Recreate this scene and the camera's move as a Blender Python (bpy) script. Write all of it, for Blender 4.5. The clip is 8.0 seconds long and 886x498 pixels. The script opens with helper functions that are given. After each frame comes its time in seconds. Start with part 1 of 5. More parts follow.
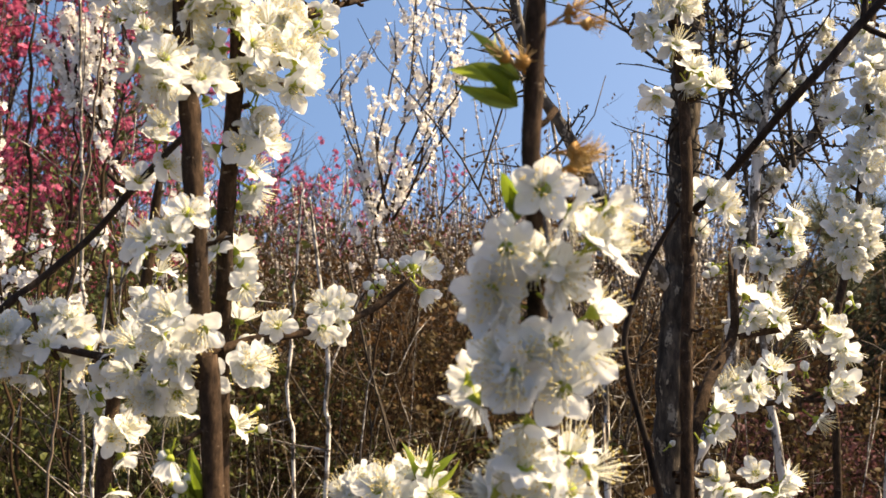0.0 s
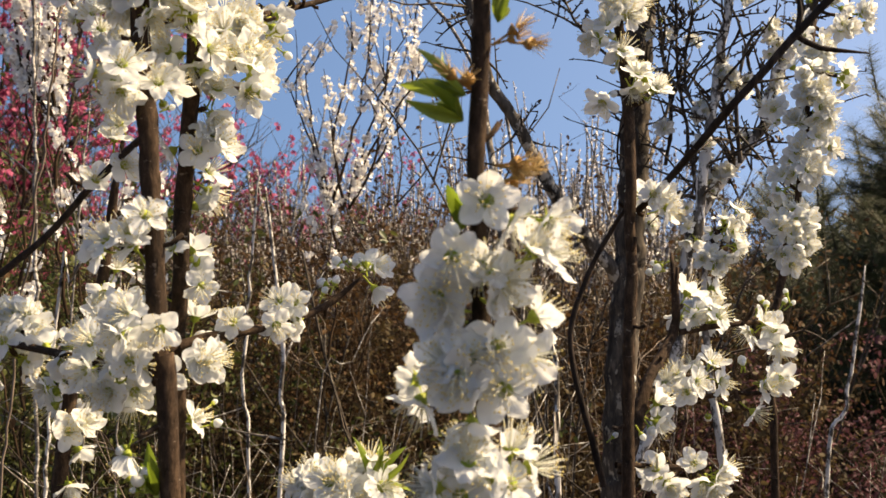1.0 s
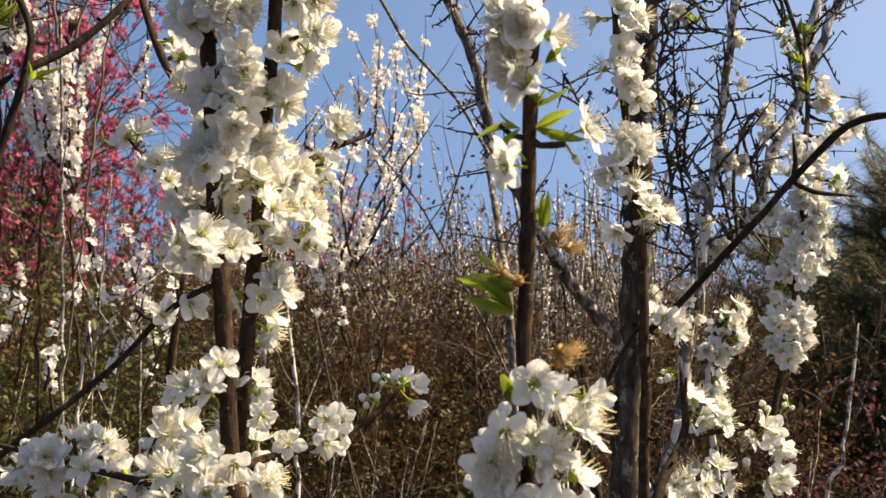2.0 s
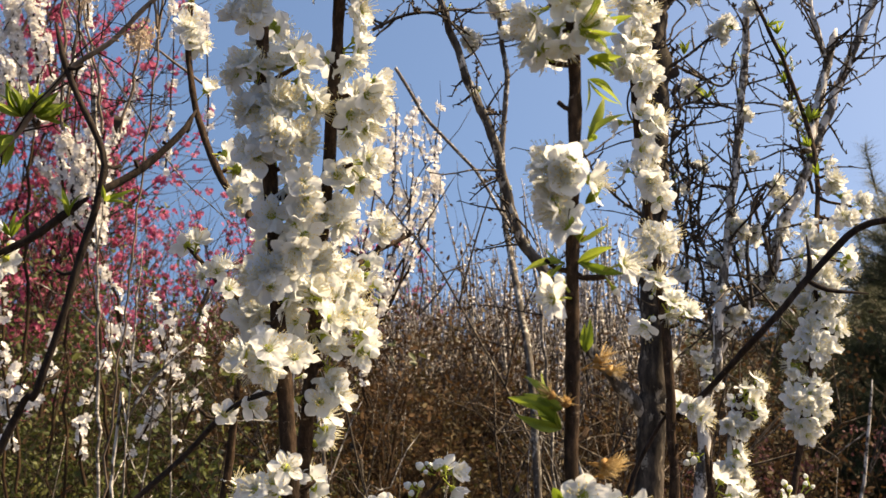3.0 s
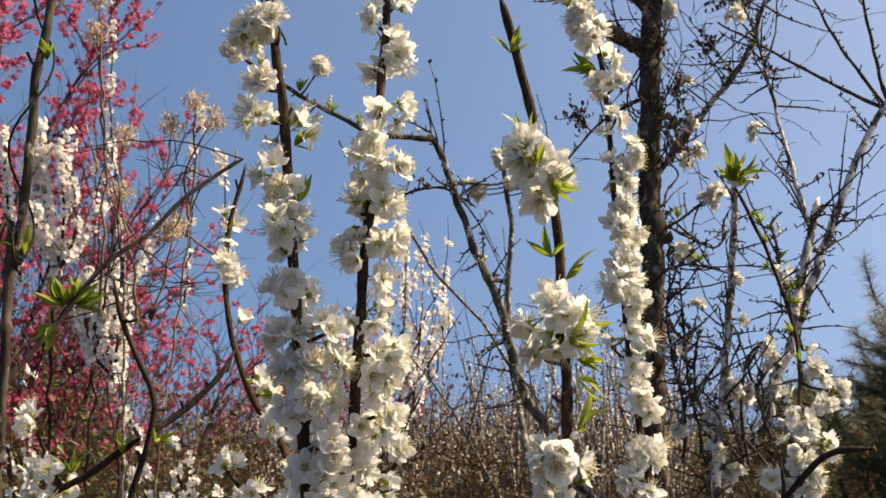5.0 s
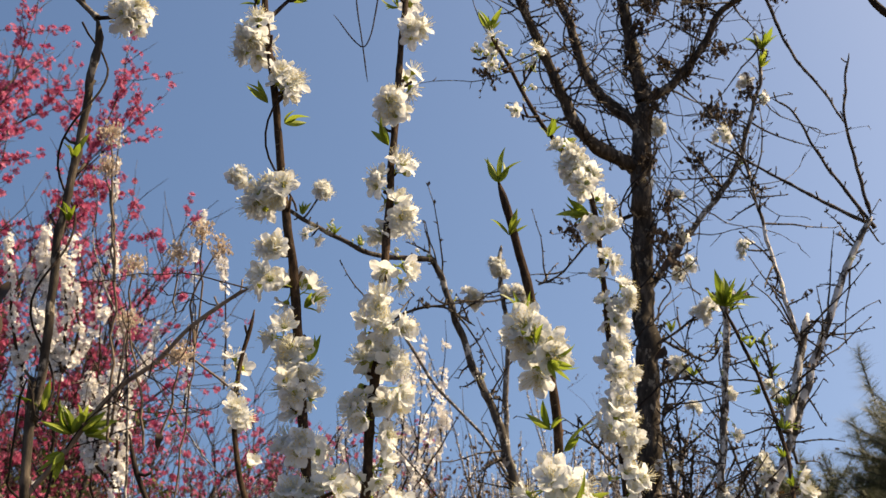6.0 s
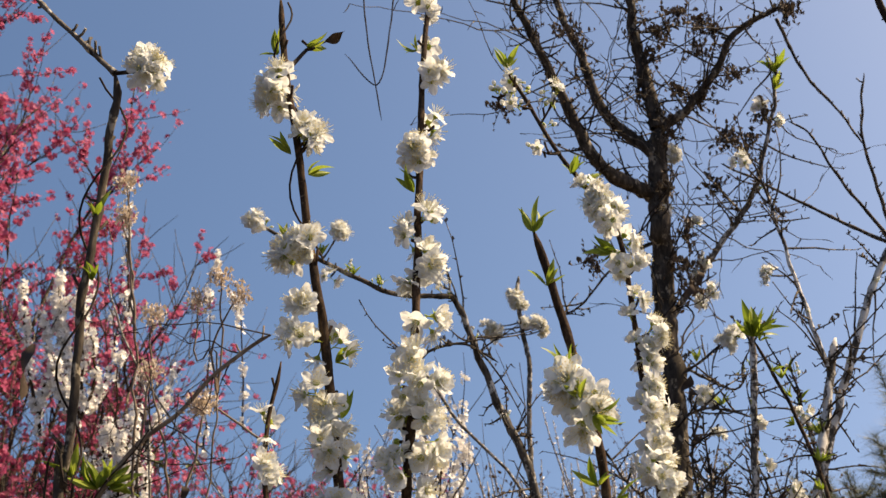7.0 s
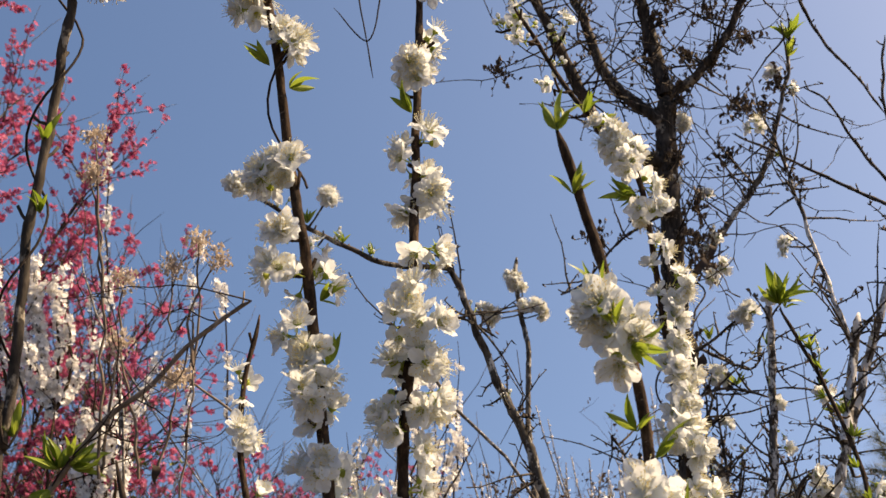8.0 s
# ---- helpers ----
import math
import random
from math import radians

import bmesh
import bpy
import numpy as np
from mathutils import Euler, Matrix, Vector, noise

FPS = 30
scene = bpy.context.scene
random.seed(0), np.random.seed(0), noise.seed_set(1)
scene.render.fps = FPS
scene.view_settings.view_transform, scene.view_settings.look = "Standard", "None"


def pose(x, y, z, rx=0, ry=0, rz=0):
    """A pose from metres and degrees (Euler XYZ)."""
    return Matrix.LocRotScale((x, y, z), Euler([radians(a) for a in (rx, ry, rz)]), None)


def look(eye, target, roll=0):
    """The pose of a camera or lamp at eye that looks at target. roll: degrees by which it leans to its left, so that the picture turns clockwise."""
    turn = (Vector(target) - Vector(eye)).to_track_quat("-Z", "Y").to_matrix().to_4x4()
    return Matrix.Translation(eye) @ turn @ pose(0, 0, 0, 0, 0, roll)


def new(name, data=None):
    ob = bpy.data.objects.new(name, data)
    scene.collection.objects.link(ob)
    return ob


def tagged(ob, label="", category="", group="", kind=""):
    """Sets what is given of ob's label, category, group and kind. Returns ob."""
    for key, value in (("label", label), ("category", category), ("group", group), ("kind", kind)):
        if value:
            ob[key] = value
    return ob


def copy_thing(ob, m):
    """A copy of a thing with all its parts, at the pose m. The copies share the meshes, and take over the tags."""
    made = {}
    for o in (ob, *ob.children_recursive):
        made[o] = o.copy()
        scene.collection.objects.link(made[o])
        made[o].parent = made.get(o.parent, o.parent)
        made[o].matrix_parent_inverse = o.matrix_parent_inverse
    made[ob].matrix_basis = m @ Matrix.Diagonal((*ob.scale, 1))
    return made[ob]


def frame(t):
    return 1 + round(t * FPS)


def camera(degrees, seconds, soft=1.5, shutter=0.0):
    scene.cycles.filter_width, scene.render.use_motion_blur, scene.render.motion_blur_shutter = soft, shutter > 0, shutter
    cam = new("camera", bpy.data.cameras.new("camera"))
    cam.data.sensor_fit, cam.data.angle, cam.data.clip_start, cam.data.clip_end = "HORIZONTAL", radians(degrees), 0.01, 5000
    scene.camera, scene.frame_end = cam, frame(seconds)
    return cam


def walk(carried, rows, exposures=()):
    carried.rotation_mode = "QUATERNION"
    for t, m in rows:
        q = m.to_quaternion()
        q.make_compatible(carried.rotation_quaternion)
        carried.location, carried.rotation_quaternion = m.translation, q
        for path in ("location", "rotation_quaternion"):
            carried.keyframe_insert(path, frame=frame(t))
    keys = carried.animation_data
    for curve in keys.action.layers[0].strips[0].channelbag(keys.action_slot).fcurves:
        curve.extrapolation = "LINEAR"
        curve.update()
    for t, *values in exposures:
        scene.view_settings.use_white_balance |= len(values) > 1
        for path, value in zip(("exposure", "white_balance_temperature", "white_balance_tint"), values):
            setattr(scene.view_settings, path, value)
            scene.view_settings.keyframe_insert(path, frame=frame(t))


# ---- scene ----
cam = camera(45.6, 8.0, soft=1.45)
cam.data.dof.use_dof, cam.data.dof.focus_distance, cam.data.dof.aperture_fstop = True, 0.85, 27.0
PATH = [
    (0, (0.006, 0.006, 1.455), (-0.004, 2.005, 1.527), -0.4),
    (0.5, (0.014, 0.002, 1.456), (0.045, 2.001, 1.528), -0.2),
    (1, (0.009, -0.013, 1.462), (0.081, 1.985, 1.507), -0.2),
    (1.5, (-0.015, -0.058, 1.497), (0.065, 1.94, 1.55), -0.3),
    (1.7, (-0.016, -0.067, 1.508), (0.066, 1.93, 1.576), -0.3),
    (2.8, (-0.035, -0.12, 1.549), (0.043, 1.87, 1.726), -1.5),
    (3, (-0.04, -0.132, 1.556), (0.028, 1.858, 1.741), -1.4),
    (3.5, (-0.041, -0.171, 1.579), (0.002, 1.815, 1.809), -1.1),
    (4, (-0.046, -0.197, 1.592), (0.005, 1.781, 1.882), -1.6),
    (4.5, (-0.042, -0.216, 1.611), (-0.012, 1.761, 1.913), -1.9),
    (5, (-0.043, -0.236, 1.65), (0.015, 1.732, 2.003), -1.8),
    (5.2, (-0.046, -0.25, 1.664), (0.019, 1.71, 2.055), -1.8),
    (6.3, (-0.049, -0.301, 1.702), (0.028, 1.626, 2.231), -2.8),
    (6.5, (-0.053, -0.309, 1.701), (0.018, 1.615, 2.244), -3.7),
    (7, (-0.063, -0.276, 1.721), (-0.006, 1.647, 2.268), -4.1),
    (7.5, (-0.065, -0.236, 1.724), (-0.009, 1.682, 2.289), -4.2),
    (8, (-0.071, -0.155, 1.699), (0.005, 1.765, 2.257), -4.2),
]
walk(cam, [(t, look(eye, target, roll)) for t, eye, target, roll in PATH], [(0, 1.56, 8100, 11), (0.5, 1.34, 8100, 11), (1, 1.3, 8100, 11), (3, 1.30, 8100, 11), (5, 1.15, 8100, 11), (6.5, 1.06, 8100, 11), (7, 1.06, 8100, 12), (7.5, 1.06, 8100, 14), (8, 1.06, 8100, 14)])

# ---- sky, sun ----
SUN_AZ, SUN_EL = 82.0, 48.0          # degrees clockwise from straight ahead, and up
world = bpy.data.worlds.new("sky")
scene.world = world
world.use_nodes = True
wn = world.node_tree
sky = wn.nodes.new("ShaderNodeTexSky")
sky.sky_type = "NISHITA"
sky.sun_disc = False
sky.sun_elevation = radians(SUN_EL)
sky.sun_rotation = radians(SUN_AZ)
sky.altitude = 200
sky.air_density, sky.dust_density, sky.ozone_density = 0.95, 2.5, 4.0
background = next(n for n in wn.nodes if n.type == "BACKGROUND")
background.inputs["Strength"].default_value = 0.091
# sky looked up higher than the view and saturated: little whitening towards the horizon
where = wn.nodes.new("ShaderNodeTexCoord")
lift = wn.nodes.new("ShaderNodeMapping")
lift.inputs["Scale"].default_value = (1, 1, 0.68)
lift.inputs["Location"].default_value = (0, 0, 0.38)
wn.links.new(where.outputs["Generated"], lift.inputs["Vector"])
wn.links.new(lift.outputs["Vector"], sky.inputs["Vector"])
deep = wn.nodes.new("ShaderNodeHueSaturation")
deep.inputs["Saturation"].default_value = 1.14
wn.links.new(sky.outputs["Color"], deep.inputs["Color"])
wn.links.new(deep.outputs["Color"], background.inputs["Color"])
sun = new("sun", bpy.data.lights.new("sun", "SUN"))
sun.data.energy, sun.data.angle, sun.data.color = 4.4, radians(0.55), (1.0, 0.87, 0.68)
sa, se = radians(SUN_AZ), radians(SUN_EL)
sun.matrix_world = look((math.sin(sa) * math.cos(se) * 30, math.cos(sa) * math.cos(se) * 30, math.sin(se) * 30), (0, 0, 0))


# ---- materials ----
def ramp(nt, fac, stops):
    r = nt.nodes.new("ShaderNodeValToRGB")
    while len(r.color_ramp.elements) < len(stops):
        r.color_ramp.elements.new(0.5)
    for e, (p, c) in zip(r.color_ramp.elements, stops):
        e.position, e.color = p, (*c, 1)
    nt.links.new(fac, r.inputs["Fac"])
    return r.outputs["Color"]


def noise_tex(nt, scale, detail=5.0, rough=0.6, stretch=(1, 1, 1)):
    co = nt.nodes.new("ShaderNodeTexCoord")
    mp = nt.nodes.new("ShaderNodeMapping")
    mp.inputs["Scale"].default_value = stretch
    nt.links.new(co.outputs["Object"], mp.inputs["Vector"])
    n = nt.nodes.new("ShaderNodeTexNoise")
    n.inputs["Scale"].default_value = scale
    n.inputs["Detail"].default_value = detail
    n.inputs["Roughness"].default_value = rough
    nt.links.new(mp.outputs["Vector"], n.inputs["Vector"])
    return n.outputs["Fac"]


def mixed(nt, kind, fac, a, b):
    m = nt.nodes.new("ShaderNodeMix")
    m.data_type, m.blend_type = "RGBA", kind
    if isinstance(fac, float):
        m.inputs["Factor"].default_value = fac
    else:
        nt.links.new(fac, m.inputs["Factor"])
    nt.links.new(a, m.inputs["A"])
    nt.links.new(b, m.inputs["B"])
    return m.outputs["Result"]


def material(name, rough=0.7):
    m = bpy.data.materials.new(name)
    m.use_nodes = True
    nt = m.node_tree
    bsdf = next(n for n in nt.nodes if n.type == "BSDF_PRINCIPLED")
    bsdf.inputs["Roughness"].default_value = rough
    return m, nt, bsdf


def bump(nt, bsdf, height, strength, distance):
    b = nt.nodes.new("ShaderNodeBump")
    b.inputs["Strength"].default_value = strength
    b.inputs["Distance"].default_value = distance
    nt.links.new(height, b.inputs["Height"])
    nt.links.new(b.outputs["Normal"], bsdf.inputs["Normal"])


def bark(name, dark, mid, light, spots, spot_colour, scale=90.0, stretch=(1, 1, 0.3), rough=0.9, blot=(0.7, 0.7, 1.6)):
    """Bark: streaks along the stem, and pale patches (lenticels or lichen) over them."""
    m, nt, bsdf = material(name, rough)
    streak = noise_tex(nt, scale, 7, 0.65, stretch)
    colour = ramp(nt, streak, [(0.3, dark), (0.52, mid), (0.75, light)])
    patch = noise_tex(nt, scale * 0.8, 4, 0.7, blot)
    mask = ramp(nt, patch, [(spots, (0, 0, 0)), (min(spots + 0.06, 1.0), (1, 1, 1))])
    plain = nt.nodes.new("ShaderNodeRGB")
    plain.outputs[0].default_value = (*spot_colour, 1)
    colour = mixed(nt, "MIX", mask, colour, plain.outputs[0])
    broad = ramp(nt, noise_tex(nt, 9, 3), [(0.3, (0.65, 0.65, 0.65)), (0.7, (1.15, 1.1, 1.05))])
    nt.links.new(mixed(nt, "MULTIPLY", 1.0, colour, broad), bsdf.inputs["Base Color"])
    bsdf.inputs["Specular IOR Level"].default_value = 0.15
    bump(nt, bsdf, streak, 0.8, 0.002)
    return m


def thin(name, base, tip, glow=0.45, rough=0.55, vary=0.12, scale=220.0):
    """A petal or leaf: a soft surface that also lets light through, its tint varied from one to the next."""
    m, nt, bsdf = material(name, rough)
    info = nt.nodes.new("ShaderNodeObjectInfo")
    geo = nt.nodes.new("ShaderNodeNewGeometry")
    add = nt.nodes.new("ShaderNodeMath")
    add.operation = "ADD"
    nt.links.new(info.outputs["Random"], add.inputs[0])
    nt.links.new(geo.outputs["Random Per Island"], add.inputs[1])
    wrap = nt.nodes.new("ShaderNodeMath")
    wrap.operation = "FRACT"
    nt.links.new(add.outputs[0], wrap.inputs[0])
    colour = ramp(nt, wrap.outputs[0], [(0.0, base), (1.0, tip)])
    vein = noise_tex(nt, scale, 3, 0.6)
    shade = ramp(nt, vein, [(0.25, (1 - vary, 1 - vary, 1 - vary)), (0.7, (1.0, 1.0, 1.0))])
    colour = mixed(nt, "MULTIPLY", 1.0, colour, shade)
    nt.links.new(colour, bsdf.inputs["Base Color"])
    bsdf.inputs["Specular IOR Level"].default_value = 0.25
    bump(nt, bsdf, vein, 0.25, 0.0006)
    tl = nt.nodes.new("ShaderNodeBsdfTranslucent")
    nt.links.new(colour, tl.inputs["Color"])
    mx = nt.nodes.new("ShaderNodeMixShader")
    mx.inputs[0].default_value = glow
    out = next(n for n in nt.nodes if n.type == "OUTPUT_MATERIAL")
    nt.links.new(bsdf.outputs[0], mx.inputs[1])
    nt.links.new(tl.outputs[0], mx.inputs[2])
    nt.links.new(mx.outputs[0], out.inputs["Surface"])
    return m


BARK_PLUM = bark("plum_bark", (0.012, 0.008, 0.0055), (0.048, 0.03, 0.019), (0.125, 0.082, 0.053), 0.63, (0.21, 0.17, 0.135), 260.0, stretch=(1, 1, 0.45), blot=(0.7, 0.7, 1.3))
# GREY, LICHEN: lichen patches, with shadow contrast painted into the dark streaks
BARK_GREY = bark("lichen_bark", (0.011, 0.009, 0.007), (0.06, 0.0503, 0.0413), (0.18, 0.147, 0.115), 0.57, (0.3, 0.265, 0.21), 95.0, blot=(0.9, 0.9, 0.5))
BARK_LICHEN = bark("grey_lichen_bark", (0.017, 0.015, 0.013), (0.1, 0.089, 0.077), (0.27, 0.248, 0.217), 0.54, (0.46, 0.445, 0.405), 90.0, blot=(0.9, 0.9, 0.6))
BARK_PALE = bark("pale_lichen_bark", (0.03, 0.025, 0.0225), (0.15, 0.135, 0.12), (0.36, 0.34, 0.31), 0.52, (0.5, 0.49, 0.46), 70.0)
# darkest of the barks, for dark stems, twigs and climbers
BARK_DARK = bark("dark_bark", (0.012, 0.009, 0.008), (0.03, 0.022, 0.018), (0.07, 0.052, 0.042), 0.66, (0.15, 0.13, 0.11), 220.0)
BARK_TAN = bark("tan_twig_bark", (0.085, 0.062, 0.048), (0.19, 0.15, 0.118), (0.33, 0.275, 0.225), 0.66, (0.36, 0.31, 0.26), 60.0)
BARK_BROWN = bark("brown_twig_bark", (0.016, 0.01, 0.006), (0.043, 0.026, 0.014), (0.095, 0.06, 0.033), 0.74, (0.13, 0.085, 0.05), 40.0)
# pale spots are lichen and painted sunlit specks; dark streaks deepened like shadow
BARK_SPOT = bark("lichen_and_lit_speck_bark", (0.0175, 0.015, 0.0125), (0.0975, 0.0863, 0.075), (0.3, 0.275, 0.25), 0.47, (0.66, 0.645, 0.61), 70.0, blot=(0.9, 0.9, 0.55))
BARK_WAND = bark("grey_wand_bark", (0.028, 0.024, 0.023), (0.095, 0.083, 0.08), (0.27, 0.245, 0.24), 0.57, (0.52, 0.49, 0.475), 60.0)
PETAL = thin("white_petal", (0.785, 0.8, 0.79), (0.835, 0.85, 0.84), 0.5, 0.6, 0.035, 120.0)
PETAL_SMALL = thin("small_white_petal", (0.84, 0.82, 0.78), (0.9, 0.87, 0.83), 0.35, 0.6, 0.05)
PETAL_PINK = thin("pink_petal", (0.4, 0.047, 0.13), (0.62, 0.175, 0.29), 0.45, 0.6, 0.15, 60.0)
FILAMENT = thin("pale_filament", (0.82, 0.82, 0.68), (0.85, 0.83, 0.72), 0.3)
ANTHER = thin("yellow_anther", (0.7, 0.55, 0.16), (0.78, 0.66, 0.3), 0.1)
CALYX = thin("green_calyx", (0.34, 0.42, 0.05), (0.5, 0.53, 0.1), 0.35)
STAMEN_DRY = thin("ochre_stamen", (0.5, 0.33, 0.12), (0.68, 0.52, 0.27), 0.3)
CALYX_DRY = thin("ochre_calyx", (0.36, 0.19, 0.05), (0.45, 0.27, 0.09), 0.2)
LEAF = thin("young_leaf", (0.19, 0.27, 0.028), (0.36, 0.43, 0.065), 0.55, 0.4, 0.25, 160.0)
LEAF_DARK = thin("evergreen_leaf", (0.042, 0.06, 0.014), (0.12, 0.125, 0.034), 0.25, 0.45, 0.3, 60.0)
LEAF_BROWN = thin("withered_leaf", (0.06, 0.032, 0.013), (0.124, 0.066, 0.027), 0.3, 0.8, 0.35, 60.0)
LEAF_DEAD = thin("dead_leaf", (0.05, 0.036, 0.027), (0.19, 0.145, 0.11), 0.1, 0.85, 0.35, 90.0)
LEAF_CURL = thin("curled_dead_leaf", (0.028, 0.019, 0.014), (0.085, 0.058, 0.042), 0.1, 0.85, 0.35, 90.0)
DRY_HEAD = thin("dry_flower_head", (0.52, 0.41, 0.31), (0.68, 0.57, 0.46), 0.35, 0.8, 0.25, 120.0)
LEAF_OLIVE = thin("olive_leaf", (0.058, 0.043, 0.018), (0.115, 0.08, 0.034), 0.3, 0.7, 0.3, 60.0)
BUD_PALE = thin("pale_bud", (0.58, 0.53, 0.5), (0.84, 0.8, 0.77), 0.2, 0.8, 0.25, 60.0)
PURPLE = thin("purple_leaf", (0.1, 0.04, 0.046), (0.18, 0.08, 0.09), 0.35, 0.6, 0.3, 60.0)
NEEDLE = thin("pine_needle", (0.026, 0.038, 0.012), (0.068, 0.082, 0.024), 0.15, 0.5, 0.2, 60.0)

m, nt, bsdf = material("dry_ground", 0.95)
g1 = noise_tex(nt, 1.4, 6, 0.65)
g2 = noise_tex(nt, 38, 6, 0.7)
soil = ramp(nt, g1, [(0.3, (0.045, 0.034, 0.022)), (0.5, (0.09, 0.068, 0.038)), (0.7, (0.07, 0.075, 0.03))])
nt.links.new(mixed(nt, "MULTIPLY", 0.8, soil, ramp(nt, g2, [(0.3, (0.5, 0.45, 0.4)), (0.7, (1.5, 1.4, 1.2))])), bsdf.inputs["Base Color"])
bump(nt, bsdf, g2, 0.9, 0.03)
GROUND = m

rnd = random.Random(7)


# ---- mesh helpers ----
class Shape:
    """Vertices and faces gathered for one mesh, each face with the slot of its material."""

    def __init__(self):
        self.v, self.f, self.s = [], [], []

    def tube(self, pts, radii, sides=6, slot=0):
        base, up, n = len(self.v), None, len(pts)
        for i in range(n):
            way = (pts[min(i + 1, n - 1)] - pts[max(i - 1, 0)])
            way = way.normalized() if way.length > 1e-9 else Vector((0, 0, 1))
            if up is None:
                up = way.orthogonal().normalized()
            up = up - way * up.dot(way)
            up = up.normalized() if up.length > 1e-6 else way.orthogonal().normalized()
            side = way.cross(up)
            for k in range(sides):
                a = 2 * math.pi * k / sides
                self.v.append(pts[i] + (up * math.cos(a) + side * math.sin(a)) * radii[i])
        for i in range(n - 1):
            for k in range(sides):
                a, b = base + i * sides + k, base + i * sides + (k + 1) % sides
                self.f.append((a, b, b + sides, a + sides))
                self.s.append(slot)
        self.f.append(tuple(range(base + (n - 1) * sides, base + n * sides)))
        self.s.append(slot)

    def add(self, verts, faces, m=None, slot=0):
        base = len(self.v)
        self.v += [m @ Vector(p) for p in verts] if m else [Vector(p) for p in verts]
        self.f += [tuple(base + i for i in f) for f in faces]
        self.s += [slot] * len(faces)

    def mesh(self, name, *mats, origin=(0, 0, 0), smooth=True):
        me = bpy.data.meshes.new(name)
        o = Vector(origin)
        me.from_pydata([tuple(p - o) for p in self.v], [], self.f)
        for mat in mats:
            me.materials.append(mat)
        me.polygons.foreach_set("material_index", self.s)
        me.polygons.foreach_set("use_smooth", [smooth] * len(self.f))
        me.update()
        return me


def thing(name, base, label, category, group=""):
    ob = new(name)
    ob.empty_display_size = 0.1
    ob.location = base
    return tagged(ob, label, category, group)


def part(name, me, parent, label="", m=None, stuff=False):
    ob = new(name, me)
    ob.parent = parent
    if m is not None:
        ob.matrix_basis = m
    return tagged(ob, label, kind="stuff" if stuff else "")


def curve(ctrl, step):
    """Even points along a smooth line through the control points, each with how far along it lies (0 to 1)."""
    p = [Vector(c[:3]) for c in ctrl]
    p = [p[0] * 2 - p[1]] + p + [p[-1] * 2 - p[-2]]
    out = []
    for i in range(1, len(p) - 2):
        a, b, c, d = p[i - 1:i + 3]
        n = max(2, int((c - b).length / step))
        for k in range(n):
            t = k / n
            out.append(0.5 * (2 * b + (c - a) * t + (2 * a - 5 * b + 4 * c - d) * t * t + (3 * b - a - 3 * c + d) * t ** 3))
    out.append(p[-2])
    run = [0.0]
    for a, b in zip(out, out[1:]):
        run.append(run[-1] + (b - a).length)
    return out, [r / run[-1] for r in run], run[-1]


def limb(ctrl, r0, r1, step=0.008, sides=9, knots=0.03, swell=0.11, crook=0.0012, shape=None):
    """A woody stem: tapered, slightly crooked, swollen at its buds."""
    pts, u, length = curve(ctrl, step)
    s = shape or Shape()
    phase = rnd.random() * 100
    wob, radii = [], []
    for p, a in zip(pts, u):
        d = a * length
        w = Vector((noise.noise(Vector((d * 28 + phase, 0, 0))), noise.noise(Vector((d * 28 + phase, 9, 0))), 0)) * crook
        wob.append(p + w)
        near = abs(((d / knots + phase) % 1.0) - 0.5) * 2
        radii.append((r0 + (r1 - r0) * a) * (1 + swell * max(0, near - 0.7) / 0.3 + 0.07 * noise.noise(Vector((d * 60, phase, 3)))))
    for k, f in ((-1, 0.35), (-2, 0.75)):
        radii[k] *= f
    first = len(s.v)
    s.tube(wob, radii, sides)
    for i in range(first, len(s.v)):
        r = radii[(i - first) // sides]
        s.v[i] = s.v[i] + noise.noise_vector(s.v[i] / (r * 1.3 + 0.002) * 0.9) * r * 0.16
    return s, pts


def facing(p, d, spin=0.0, scale=1.0):
    """The pose at p whose z axis points along d."""
    q = Vector(d).to_track_quat("Z", "Y").to_matrix().to_4x4()
    return Matrix.Translation(p) @ q @ pose(0, 0, 0, 0, 0, spin) @ Matrix.Scale(scale, 4)


def ball_dir():
    while True:
        v = Vector((rnd.uniform(-1, 1), rnd.uniform(-1, 1), rnd.uniform(-1, 1)))
        if 0.05 < v.length < 1:
            return v.normalized()


# ---- blossom, bud and leaf shapes ----
def petal(s, az, open_deg, length, width, cup, ruffle, z0, rows=6, cols=7):
    """One obovate petal on a narrow claw, rising by open_deg and curling as it goes."""
    m = pose(0, 0, z0, 0, 0, az)
    verts, faces = [], []
    seed = rnd.random() * 50
    for k in range(cols):
        a = (k / (cols - 1) - 0.5) * 2
        r, h = 0.0019, 0.0
        ds = length * (1 - 0.26 * a * a) / rows
        for i in range(rows + 1):
            t = i / rows
            w = width * 0.5 * (0.16 + 0.84 * math.sin(math.pi * (0.02 + 0.72 * t)) ** 0.9)
            fold = ruffle * noise.noise(Vector((t * 2.5, a * 2.0, seed))) * t
            verts.append((r, a * w, h + 0.22 * w * a * a + fold))
            e = radians(open_deg) + cup * (t - 0.35)
            r, h = r + ds * math.cos(e), h + ds * math.sin(e)
    n = rows + 1
    for k in range(cols - 1):
        for i in range(rows):
            q = k * n + i
            faces.append((q, q + 1, q + n + 1, q + n))
    s.add(verts, faces, m)


